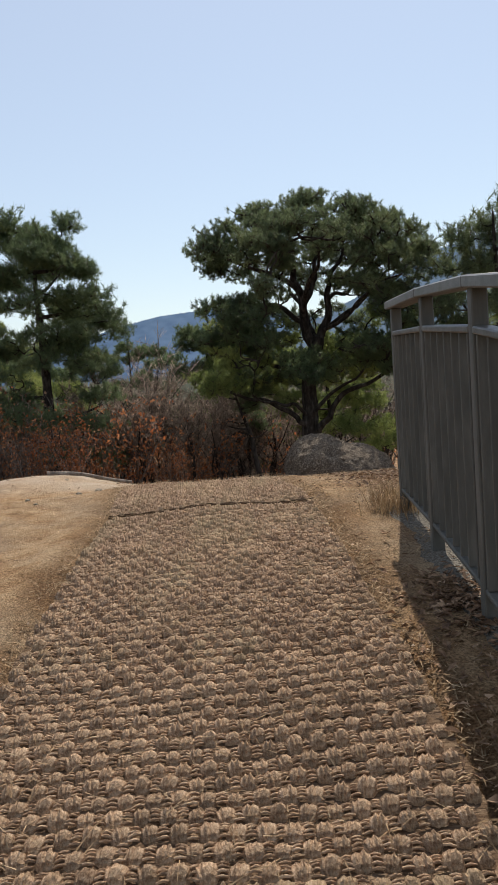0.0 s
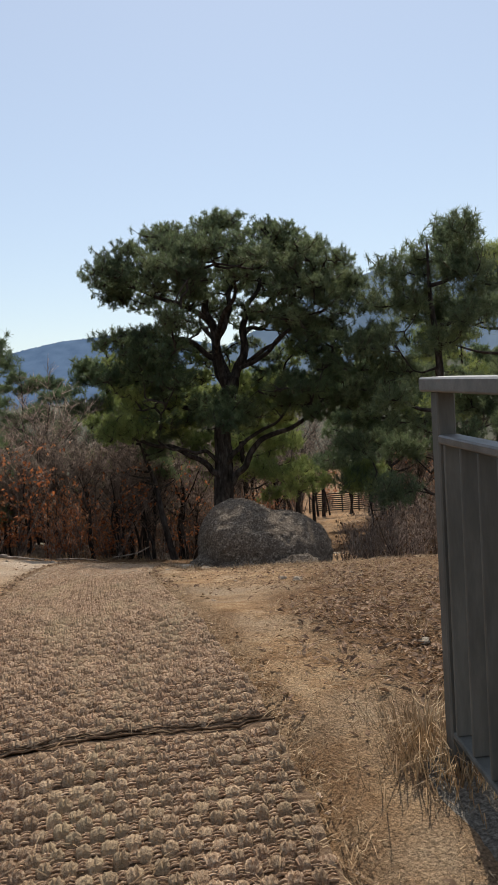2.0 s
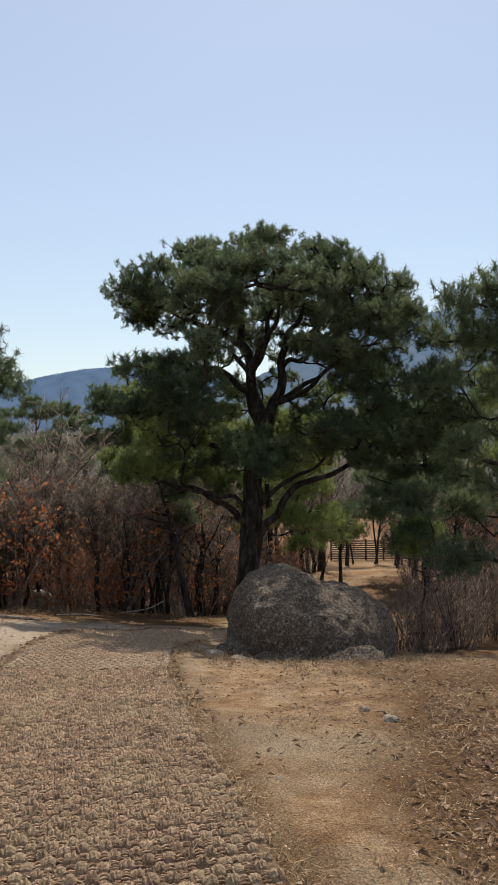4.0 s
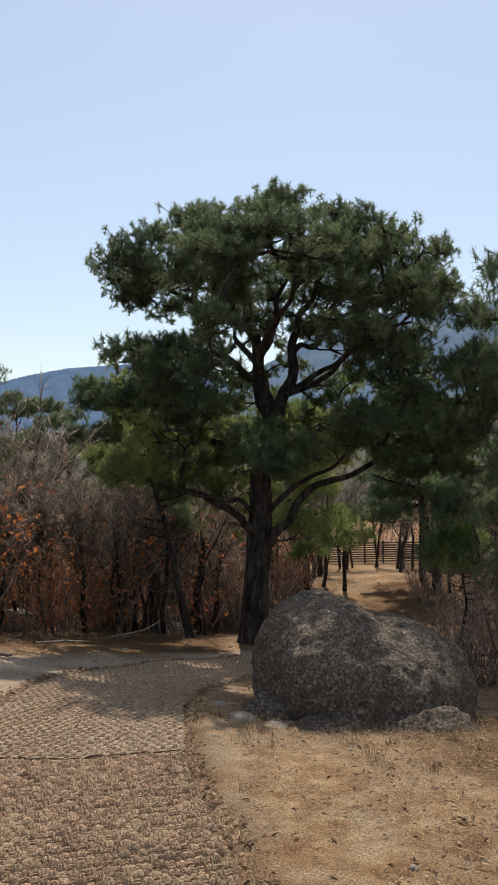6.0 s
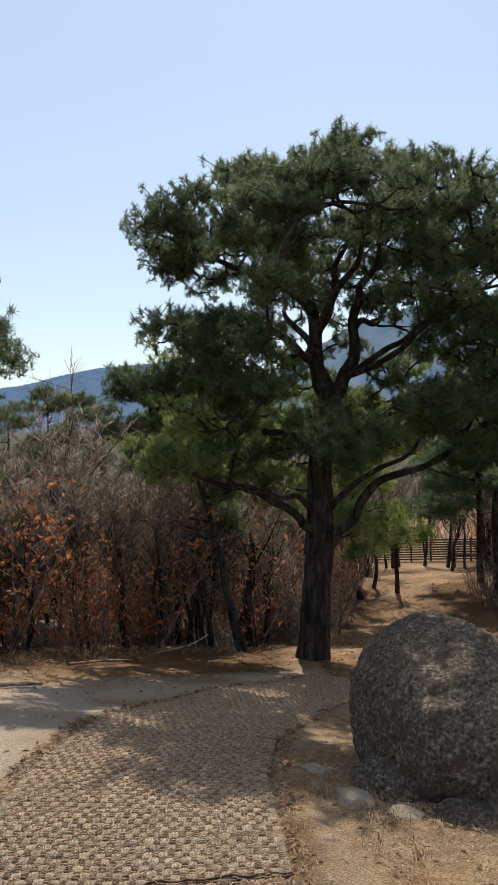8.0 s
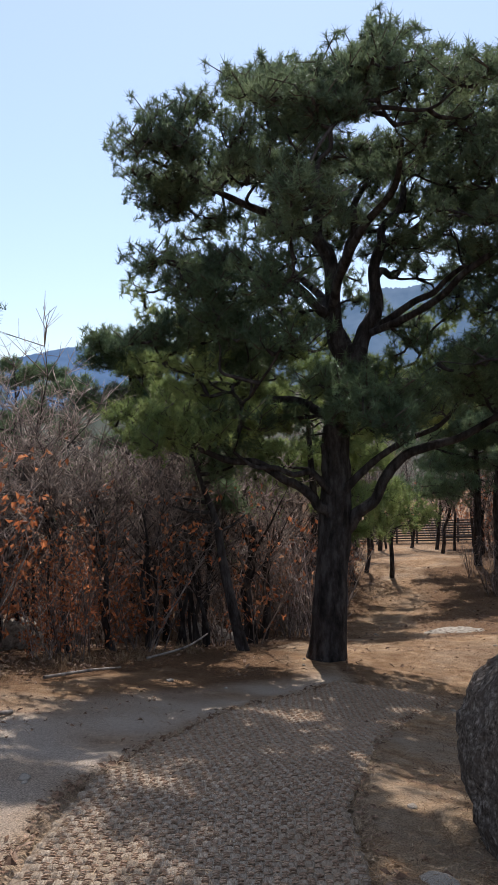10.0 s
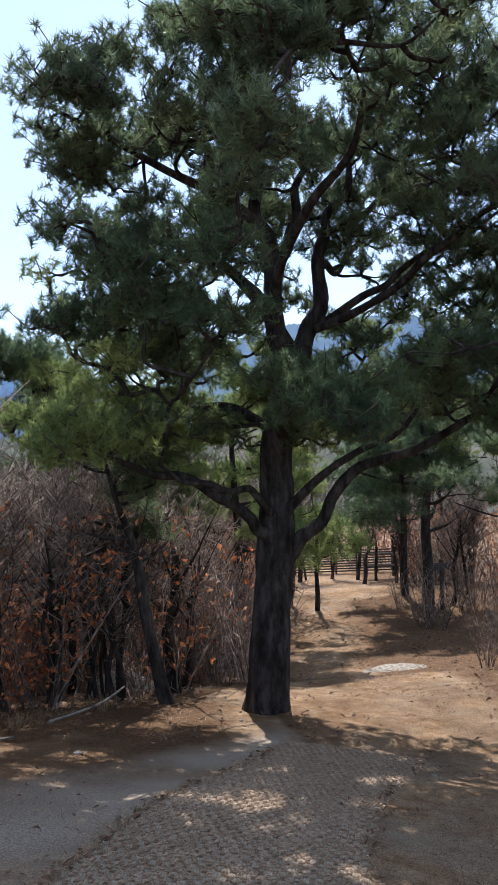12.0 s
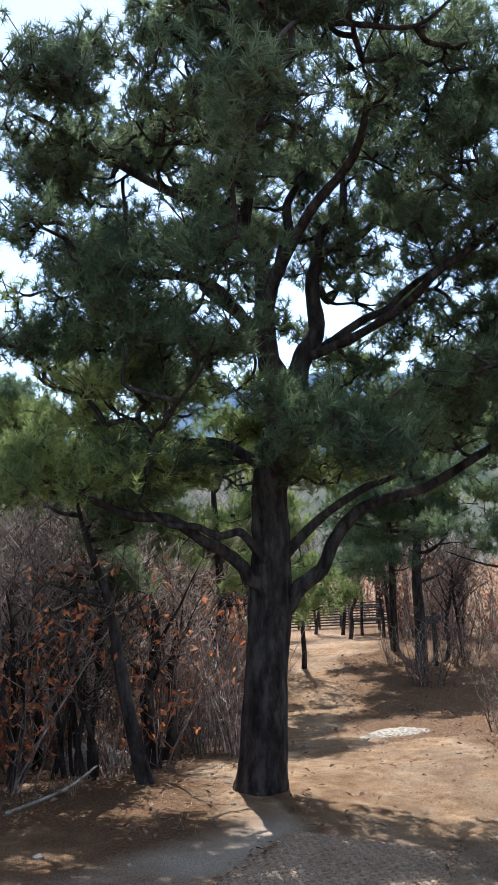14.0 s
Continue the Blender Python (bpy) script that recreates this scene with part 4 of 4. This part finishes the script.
def coir_mat(s0, s1, label, near=None, wear=1.0):
    rng = random.Random(int(s0 * 10))
    top = tagged(new("coir_mat"), label, "mat", "coir mats on the path")
    rows = mat_frame(s0, s1, 0.05)
    us = np.linspace(-0.75, 0.75, 33)
    verts = [tuple(p + n * (u + (rng.uniform(-0.012, 0.012) if abs(u) > 0.74 else 0)) + Vector((0, 0, surf((p + n * u).x, (p + n * u).y) + 0.004 + rng.uniform(-0.003, 0.003)))) for p, n in rows for u in us]
    w = len(us)
    faces = [(j * w + i, j * w + i + 1, (j + 1) * w + i + 1, (j + 1) * w + i) for j in range(len(rows) - 1) for i in range(w - 1)]
    child("backing", mesh_from("backing", verts, faces, M_SOILMAT if wear == 1.0 else M_BACK_D, True), top, "dark woven coir backing")
    kv, kf, ropes, nearest = [], [], Tubes(), 0
    for j, (p, n) in enumerate(mat_frame(s0 + 0.045, s1 - 0.035, 0.066)):
        shift = 0.037 * (j % 2) + rng.uniform(-0.004, 0.004)
        along = Vector((-n.y, n.x, 0))
        u = -0.725 + shift
        while u < 0.745:
            q = p + n * (u + rng.uniform(-0.004, 0.004)) + along * rng.uniform(-0.004, 0.004)
            q.z = surf(q.x, q.y) + 0.004
            turn, s, sz = math.atan2(n.y, n.x) + rng.uniform(-0.28, 0.28), rng.uniform(0.86, 1.12), rng.uniform(0.7, 1.25) * wear
            k = rng.randrange(5)
            if near and near[0] < q.y < near[1] and nearest < 300:
                kn = child("knot", KNOT_MESHES[k], top)
                kn.matrix_basis = Matrix.LocRotScale(q, Euler((0, 0, turn)), (s, s, sz))
                nearest += 1
            else:
                o = len(kv)
                c, sn = math.cos(turn) * s, math.sin(turn) * s
                kv += [(q.x + x * c - y * sn, q.y + x * sn + y * c, q.z + z * sz) for x, y, z in KNOTS[k][0]]
                kf += [tuple(o + i for i in face) for face in KNOTS[k][1]]
            # the weft strands that run on to the next knot
            for lift, back in ((0.009, -0.024), (0.013, -0.008), (0.013, 0.008), (0.009, 0.024)):
                a = q + n * 0.022 + along * (back + rng.uniform(-0.006, 0.006))
                b = q + n * 0.052 + along * (back + rng.uniform(-0.006, 0.006))
                m = (a + b) / 2
                a.z = b.z = q.z + lift * 0.6
                m.z = q.z + lift
                if u < 0.68:
                    ropes.add([a, m, b], [0.0045, 0.0055, 0.0045], 4)
            u += 0.074
    child("knot_field", mesh_from("knot_field", kv, kf, M_KNOT if wear == 1.0 else M_KNOT_D, False), top, "rows of knotted coir tufts")["kind"] = "stuff"
    child("weft", ropes.mesh("weft", M_ROPE, True), top, "twisted coir strands")["kind"] = "stuff"
    # frayed bound end
    for s in (s0 + 0.015, s1 - 0.015)[:2 if wear == 1.0 else 1]:
        edge = Tubes()
        p, n = mat_frame(s, s + 0.02, 0.01)[0]
        line = []
        for k in range(40):
            q = p + n * (-0.75 + 1.5 * k / 39) + Vector((0, rng.uniform(-0.012, 0.012), 0))
            q.z = surf(q.x, q.y) + 0.012 + rng.uniform(-0.004, 0.006)
            line.append(q)
        edge.add(line, [0.0045 * rng.uniform(0.5, 1.6) for _ in line], 5)
        child("end_binding", edge.mesh("end_binding", M_CORD), top, "dark frayed end cord")


coir_mat(-6.0, 4.74, "brown knotted coir mat worn by walkers on the sandy path", (1.15, 3.0))
coir_mat(4.75, 10.725, "brown knotted coir mat laid over the crest of the path")
coir_mat(10.755, 17.9, "greyish knotted coir mat curving under the pine's shade", wear=0.5)


# ---- railing ----
def box(bm, lo, hi, bevel=0.004):
    made = bmesh.ops.create_cube(bm, size=1, matrix=Matrix.Translation([(a + b) / 2 for a, b in zip(lo, hi)]) @ Matrix.Diagonal((*[b - a for a, b in zip(lo, hi)], 1)))
    if bevel:
        edges = list({e for v in made["verts"] for e in v.link_edges})
        bmesh.ops.bevel(bm, geom=edges, offset=bevel, segments=1, affect="EDGES", clamp_overlap=True)


def railing():
    fence = tagged(new("railing"), "dark grey slatted metal railing beside the mat path", "railing")
    fx = 1.735
    base = lambda y: land(fx, y) - 0.01
    ys = [4.31 - 0.965 * k for k in range(9)]
    for y in ys:
        bm = bmesh.new()
        b = base(y)
        box(bm, (fx - 0.032, y - 0.032, b - 0.2), (fx + 0.032, y + 0.032, b + 1.335), 0.005)
        part("post", bm, M_FENCE, fence)

    def rail(name, y0, y1, h0, h1, half, mat):
        bm = bmesh.new()
        box(bm, (-half, 0, h0), (half, 1, h1), 0.006)
        for v in bm.verts:
            y = y0 + (y1 - y0) * v.co.y
            v.co = Vector((fx + v.co.x, y, v.co.z + base(y0) + (base(y1) - base(y0)) * v.co.y))
        part(name, bm, mat, fence)

    for a, b in zip(ys[1:], ys):
        end = 0.07 if b == ys[0] else 0.0
        rail("top_rail", a, b + end, 1.336, 1.385, 0.06, M_RAIL)
        rail("mid_rail", a + 0.033, b - 0.033, 1.16, 1.19, 0.036, M_RAIL)
        rail("bottom_rail", a + 0.033, b - 0.033, 0.14, 0.165, 0.03, M_FENCE)
        for k in range(7):
            y = a + (b - a) * (k + 0.5 + 0.0) / 7
            bm = bmesh.new()
            z = base(y)
            box(bm, (fx - 0.029, y - 0.007, z + 0.166), (fx + 0.029, y + 0.007, z + 1.158), 0.003)
            part("slat", bm, M_FENCE, fence)


railing()


# ---- far slatted fence, sign and handrail ----
def slat_fence():
    fence = tagged(new("slat_fence"), "dark horizontal slat fence at the far edge of the wood", "fence")
    x0, x1, y0, y1 = 8.2, 15.0, 46.0, 44.1
    for k in range(8):
        f = k / 7
        x, y = x0 + (x1 - x0) * f, y0 + (y1 - y0) * f
        bm = bmesh.new()
        box(bm, (x - 0.04, y - 0.04, land(x, y) - 0.2), (x + 0.04, y + 0.04, land(x, y) + 1.25), 0.01)
        part("post", bm, M_SLAT, fence)
        if k == 7:
            continue
        g = (k + 1) / 7
        xb, yb = x0 + (x1 - x0) * g, y0 + (y1 - y0) * g
        for r in range(9):
            bm = bmesh.new()
            box(bm, (0, -0.075, 0.1 + 0.125 * r), (1, -0.043, 0.165 + 0.125 * r), 0)
            for v in bm.verts:
                t = v.co.x
                v.co = Vector((x + (xb - x) * t, y + (yb - y) * t + v.co.y, v.co.z + land(x, y) + (land(xb, yb) - land(x, y)) * t))
            part("slat", bm, M_SLAT, fence)


slat_fence()


def far_handrail():
    rail = tagged(new("handrail"), "pale weathered post-and-rail handrail by the far path", "handrail")
    pts = [(11.0, 41.0), (12.7, 40.6), (13.8, 38.6)]
    for x, y in pts:
        bm = bmesh.new()
        box(bm, (x - 0.05, y - 0.05, land(x, y) - 0.2), (x + 0.05, y + 0.05, land(x, y) + 1.15), 0.01)
        part("post", bm, M_WOOD, rail)
    for (xa, ya), (xb, yb) in zip(pts, pts[1:]):
        tb = Tubes()
        for h in (0.6, 1.12):
            tb.add([Vector((xa, ya, land(xa, ya) + h)), Vector((xb, yb, land(xb, yb) + h))], [0.05, 0.05], 8)
        child("rail", tb.mesh("rail", M_WOOD), rail)


far_handrail()


def trail_sign():
    x, y = 9.6, 31.0
    z = land(x, y)
    sign = tagged(new("trail_sign"), "small dark wooden trail board on a post", "sign")
    bm = bmesh.new()
    box(bm, (x - 0.05, y - 0.05, z - 0.2), (x + 0.05, y + 0.05, z + 1.5), 0.008)
    part("post", bm, M_SLAT, sign)
    bm = bmesh.new()
    box(bm, (x - 0.55, y - 0.09, z + 1.2), (x + 0.25, y - 0.053, z + 1.42), 0.006)
    part("board", bm, M_SLAT, sign)


trail_sign()


def gravel_strip():
    """Grey gravel packed along the foot of the railing, with ragged edges."""
    ys = np.arange(-6, 4.5, 0.06)
    us = np.linspace(0, 1, 15)
    verts = []
    for y in ys:
        close = min(1.0, max(0.05, (4.5 - y) / 0.5))
        lo = 1.62 + 0.07 * noise.noise(Vector((0, y * 2.3, 1))) + 0.03 * noise.noise(Vector((0, y * 9, 1)))
        hi = 1.72 + (0.5 + 0.12 * noise.noise(Vector((5, y * 1.9, 1)))) * close
        for u in us:
            x = lo + (hi - lo) * u
            verts.append((x, y, surf(x, y) + 0.022 - 0.03 * abs(2 * u - 1) ** 3 + 0.008 * noise.noise(Vector((x, y, 0)) * 22)))
    w = len(us)
    faces = [(j * w + i, j * w + i + 1, (j + 1) * w + i + 1, (j + 1) * w + i) for j in range(len(ys) - 1) for i in range(w - 1)]
    tagged(new("gravel", mesh_from("gravel", verts, faces, M_GRAVEL, True)), "grey packed gravel along the foot of the railing", "gravel", kind="stuff")


gravel_strip()


# ---- log, litter and grass ----
def fallen_branch(pts, r, label):
    tb = Tubes()
    line = smooth_line([Vector((x, y, surf(x, y) + r * 0.7 + dz)) for x, y, dz in pts], 4)
    tb.add(line, [r * (1 - 0.45 * k / len(line)) * random.uniform(0.9, 1.1) for k in range(len(line))], 8, 0.08)
    tagged(new("fallen_branch", tb.mesh("fallen_branch", M_WOOD)), label, "branch", "fallen branches")


fallen_branch([(-3.6, 13.1, 0.02), (-3.0, 13.25, 0.0), (-2.5, 13.5, 0.01), (-2.1, 13.65, 0.03)], 0.05, "bleached fallen branch lying on the bank")
fallen_branch([(-2.6, 14.6, 0.0), (-2.2, 14.9, 0.02), (-1.9, 15.4, 0.0)], 0.03, "thin fallen branch beside the path")
fallen_branch([(-1.0, 18.7, 0.1), (-0.5, 19.2, 0.2), (-0.2, 19.5, 0.35)], 0.018, "thin dead branch at the scrub's edge")
fallen_branch([(-2.0, 17.2, 0.02), (-1.6, 17.7, 0.05), (-1.3, 18.3, 0.02)], 0.02, "thin dead branch at the scrub's edge")


def scatter_leaves(name, count, where, seed, mat, label, size=(0.03, 0.065)):
    rng = random.Random(seed)
    tris = []
    while len(tris) < 4 * count:
        x, y = where(rng)
        z = surf(x, y) + rng.uniform(0.008, 0.03)
        a, ln = rng.uniform(0, 6.28), rng.uniform(*size)
        u = np.array([math.cos(a), math.sin(a), rng.uniform(-0.5, 0.5)])
        v = np.array([-math.sin(a), math.cos(a), rng.uniform(-0.6, 0.6)])
        c, w, lift = np.array([x, y, z]), ln * rng.uniform(0.3, 0.5), np.array([0, 0, ln * rng.uniform(0.1, 0.4)])
        p0, p1, l1, r1 = c - u * ln, c + u * ln, c + v * w + lift, c - v * w + lift * rng.uniform(0.2, 1)
        tris += [[p0, l1, c], [c, l1, p1], [p0, c, r1], [c, p1, r1]]
    tagged(new(name, tri_mesh(name, np.array(tris), mat)), label, "litter", kind="stuff")


def scatter_straw(name, count, where, seed, mat, label, length=(0.04, 0.13), width=0.0022):
    rng = random.Random(seed)
    tris = []
    for _ in range(count):
        x, y, up = where(rng)
        z = surf(x, y) + rng.uniform(0.004, 0.02) + up
        a, ln = rng.uniform(0, 6.28), rng.uniform(*length)
        u = np.array([math.cos(a), math.sin(a), rng.uniform(-0.08, 0.25)]) * ln
        s = np.array([-math.sin(a), math.cos(a), rng.uniform(-0.8, 0.8)]) * width
        c = np.array([x, y, z])
        m = c + u * 0.5 + np.array([0, 0, rng.uniform(0, 0.02)])
        tris += [[c - s, c + s, m], [m - s, m + s, c + u]]
    tagged(new(name, tri_mesh(name, np.array(tris), mat)), label, "litter", kind="stuff")


def right_bank(rng):
    while True:
        y = rng.uniform(0.8, 12.5)
        x = mat_centre(y) + rng.uniform(0.78, 5.0)
        if noise.noise(Vector((x * 1.3, y * 1.3, 7))) + rng.uniform(-0.2, 0.45) + 0.35 * min(1, (x - mat_centre(y) - 1.3)) > 0.05:
            return x, y


def leaf_heaps(rng):
    cx, cy, sx, sy = rng.choice(((2.3, 7.2, 0.35, 0.7), (2.6, 8.3, 0.5, 0.7), (1.95, 6.2, 0.25, 0.4), (1.85, 2.0, 0.22, 0.35), (1.9, 1.2, 0.2, 0.4), (2.8, 6.6, 0.5, 0.8), (1.66, 2.6, 0.12, 0.2), (2.1, 5.2, 0.3, 0.4)))
    return rng.gauss(cx, sx), rng.gauss(cy, sy)


def under_scrub(rng):
    while True:
        x, y = rng.uniform(-6, 2.0), rng.uniform(14.5, 24)
        if y - (17.3 + (x + 2.4) * 1.5) > -rng.random() * 0.6:
            return x, y


def far_banks(rng):
    while True:
        x, y = rng.uniform(0, 11), rng.uniform(18, 33)
        if litter_shade_mask(x, y) > 0.35 + 0.3 * rng.random():
            return x, y


scatter_leaves("leaf_litter", 4200, leaf_heaps, 1, M_DEAD, "dark curled oak leaves heaped on the dry bank", (0.014, 0.034))
scatter_leaves("leaf_litter", 6500, right_bank, 2, M_DEAD, "brown leaf bits scattered over the dry bank", (0.008, 0.028))
scatter_leaves("leaf_litter", 3000, under_scrub, 3, M_DEAD, "brown leaves fallen under the scrub", (0.03, 0.06))
scatter_leaves("leaf_litter", 2500, far_banks, 4, M_DEAD, "brown leaves along the far path", (0.03, 0.06))
scatter_straw("dry_grass", 24000, lambda r: (*right_bank(r), 0), 5, M_STRAW, "dry straw and pine needles strewn on the bank")


def mat_edges(rng):
    y = rng.uniform(0.5, 18.5)
    return mat_centre(y) + rng.choice((-1, 1)) * (0.76 + abs(rng.gauss(0, 0.07))), y, 0


def on_mat(rng):
    y = rng.uniform(0.5, 18)
    return mat_centre(y) + rng.uniform(-0.75, 0.75), y, 0.026


scatter_straw("dry_grass", 5000, mat_edges, 6, M_STRAW, "straw and loose fibres along the mat's edges")
scatter_leaves("leaf_litter", 900, lambda r: (lambda y: (mat_centre(y) + r.choice((-1, -1, 1)) * (0.78 + abs(r.gauss(0, 0.06))), y))(r.uniform(8.5, 17.8)), 51, M_DEAD, "brown leaf bits caught along the mat's edges", (0.012, 0.04))
scatter_straw("dry_grass", 4200, on_mat, 7, M_STRAW, "stray straw lying on the mat", (0.05, 0.14), 0.0016)
scatter_straw("dry_grass", 4000, lambda r: (*under_scrub(r), 0), 8, M_STRAW, "dry straw under the scrub")


def by_boulder(rng):
    a = rng.uniform(0, 6.28)
    return 2.0 + math.cos(a) * 1.25 * rng.uniform(0.9, 1.25), 12.2 + math.sin(a) * 1.2 * rng.uniform(0.9, 1.2), 0


scatter_straw("dry_grass", 3500, by_boulder, 9, M_STRAW, "dry straw round the foot of the boulder")


def grass_tuft(x, y, blades, height, seed, spread=0.07):
    rng = random.Random(seed)
    tris = []
    for _ in range(blades):
        a, r = rng.uniform(0, 6.28), abs(rng.gauss(0, spread))
        p = np.array([x + math.cos(a) * r, y + math.sin(a) * r, surf(x, y) - 0.01])
        h, out = height * rng.uniform(0.5, 1.1), rng.uniform(0.15, 1.0)
        s = np.array([-math.sin(a), math.cos(a), 0]) * 0.0017
        b = a + rng.uniform(-0.8, 0.8)
        m = p + np.array([math.cos(b) * out * h * 0.35, math.sin(b) * out * h * 0.35, h * 0.6])
        e = p + np.array([math.cos(b) * out * h * 0.95, math.sin(b) * out * h * 0.95, h * (0.95 - 0.5 * out)])
        tris += [[p - s, p + s, m + s], [p - s, m + s, m - s], [m - s, m + s, e]]
    tagged(new("grass_tuft", tri_mesh("grass_tuft", np.array(tris), M_STRAW)), "dry yellow-brown grass tuft on the sandy bank", "grass", "dry grass tufts", "stuff")


def grit(name, count, where, seed, mat, label, size):
    """Crumbs of decomposed granite, a small uneven pyramid each."""
    rng = random.Random(seed)
    tris = []
    for _ in range(count):
        x, y = where(rng)
        r = rng.uniform(*size) * rng.random() ** 0.5 + 0.002
        a = rng.uniform(0, 6.28)
        z = surf(x, y) - 0.002
        ring = [np.array([x + math.cos(a + k * 1.571) * r * rng.uniform(0.7, 1.2), y + math.sin(a + k * 1.571) * r * rng.uniform(0.7, 1.2), z]) for k in range(4)]
        top = np.array([x + rng.uniform(-0.3, 0.3) * r, y + rng.uniform(-0.3, 0.3) * r, z + r * rng.uniform(0.35, 0.7)])
        tris += [[ring[k], ring[(k + 1) % 4], top] for k in range(4)]
    tagged(new(name, tri_mesh(name, np.array(tris), mat)), label, "gravel", kind="stuff")


def beside_mat(rng):
    while True:
        y = rng.uniform(0.6, 13.0)
        x = mat_centre(y) + (rng.uniform(0.78, 3.4) if rng.random() < 0.75 else -rng.uniform(0.78, 2.8))
        if not (0.9 < x < 3.0 and y > 11.4):
            return x, y


grit("gravel", 20000, beside_mat, 91, M_GRIT, "loose granite grit on the sandy path", (0.003, 0.011))
grass_tuft(1.66, 4.45, 420, 0.25, 1, 0.15)
grass_tuft(1.74, 4.25, 240, 0.2, 2, 0.12)
rng_g = random.Random(77)
for k in range(42):
    gx, gy = right_bank(rng_g)
    grass_tuft(gx, gy, 45, rng_g.uniform(0.06, 0.14), 10 + k, 0.06)
for k in range(34):
    gy = rng_g.uniform(10.9, 11.6)
    grass_tuft(rng_g.uniform(0.7, 3.2), gy, 90, rng_g.uniform(0.05, 0.11), 60 + k, 0.11)
for k in range(14):
    f = rng_g.random()
    grass_tuft(-2.6 + 2.6 * f + rng_g.uniform(-0.3, 0.1), 16.9 + 3.8 * f, 45, rng_g.uniform(0.12, 0.3), 160 + k, 0.09)


def under_pine(rng):
    while True:
        x, y = rng.uniform(-3.0, 6.5), rng.uniform(12.5, 26)
        if noise.noise(Vector((x * 0.9, y * 0.9, 2))) > rng.uniform(-0.4, 0.4) and (x > mat_centre(y) + 0.5 or y - (17.3 + (x + 2.4) * 1.5) > -0.8):
            return x, y, 0


def left_bank(rng):
    while True:
        x, y = rng.uniform(-5, -0.5), rng.uniform(8, 17)
        if abs(x - mat_centre(y)) > 0.8 and noise.noise(Vector((x, y, 5))) + 0.25 * (y - 12.5) / 2 > rng.uniform(-0.2, 0.5):
            return x, y


scatter_straw("needle_litter", 17000, under_pine, 41, M_DEAD, "brown pine needles strewn under the old pine", (0.05, 0.12), 0.0022)
scatter_leaves("leaf_litter", 1500, lambda r: under_pine(r)[:2], 42, M_DEAD, "brown leaf bits strewn under the old pine", (0.01, 0.03))
scatter_leaves("leaf_litter", 500, left_bank, 43, M_DEAD, "brown leaf bits on the bank beside the mat", (0.01, 0.035))
scatter_straw("dry_grass", 1200, lambda r: (*left_bank(r), 0), 44, M_STRAW, "dry straw on the bank beside the mat")
scatter_straw("dry_grass", 5000, lambda r: (*far_banks(r), 0), 45, M_STRAW, "dry straw along the far path", (0.06, 0.2), 0.004)
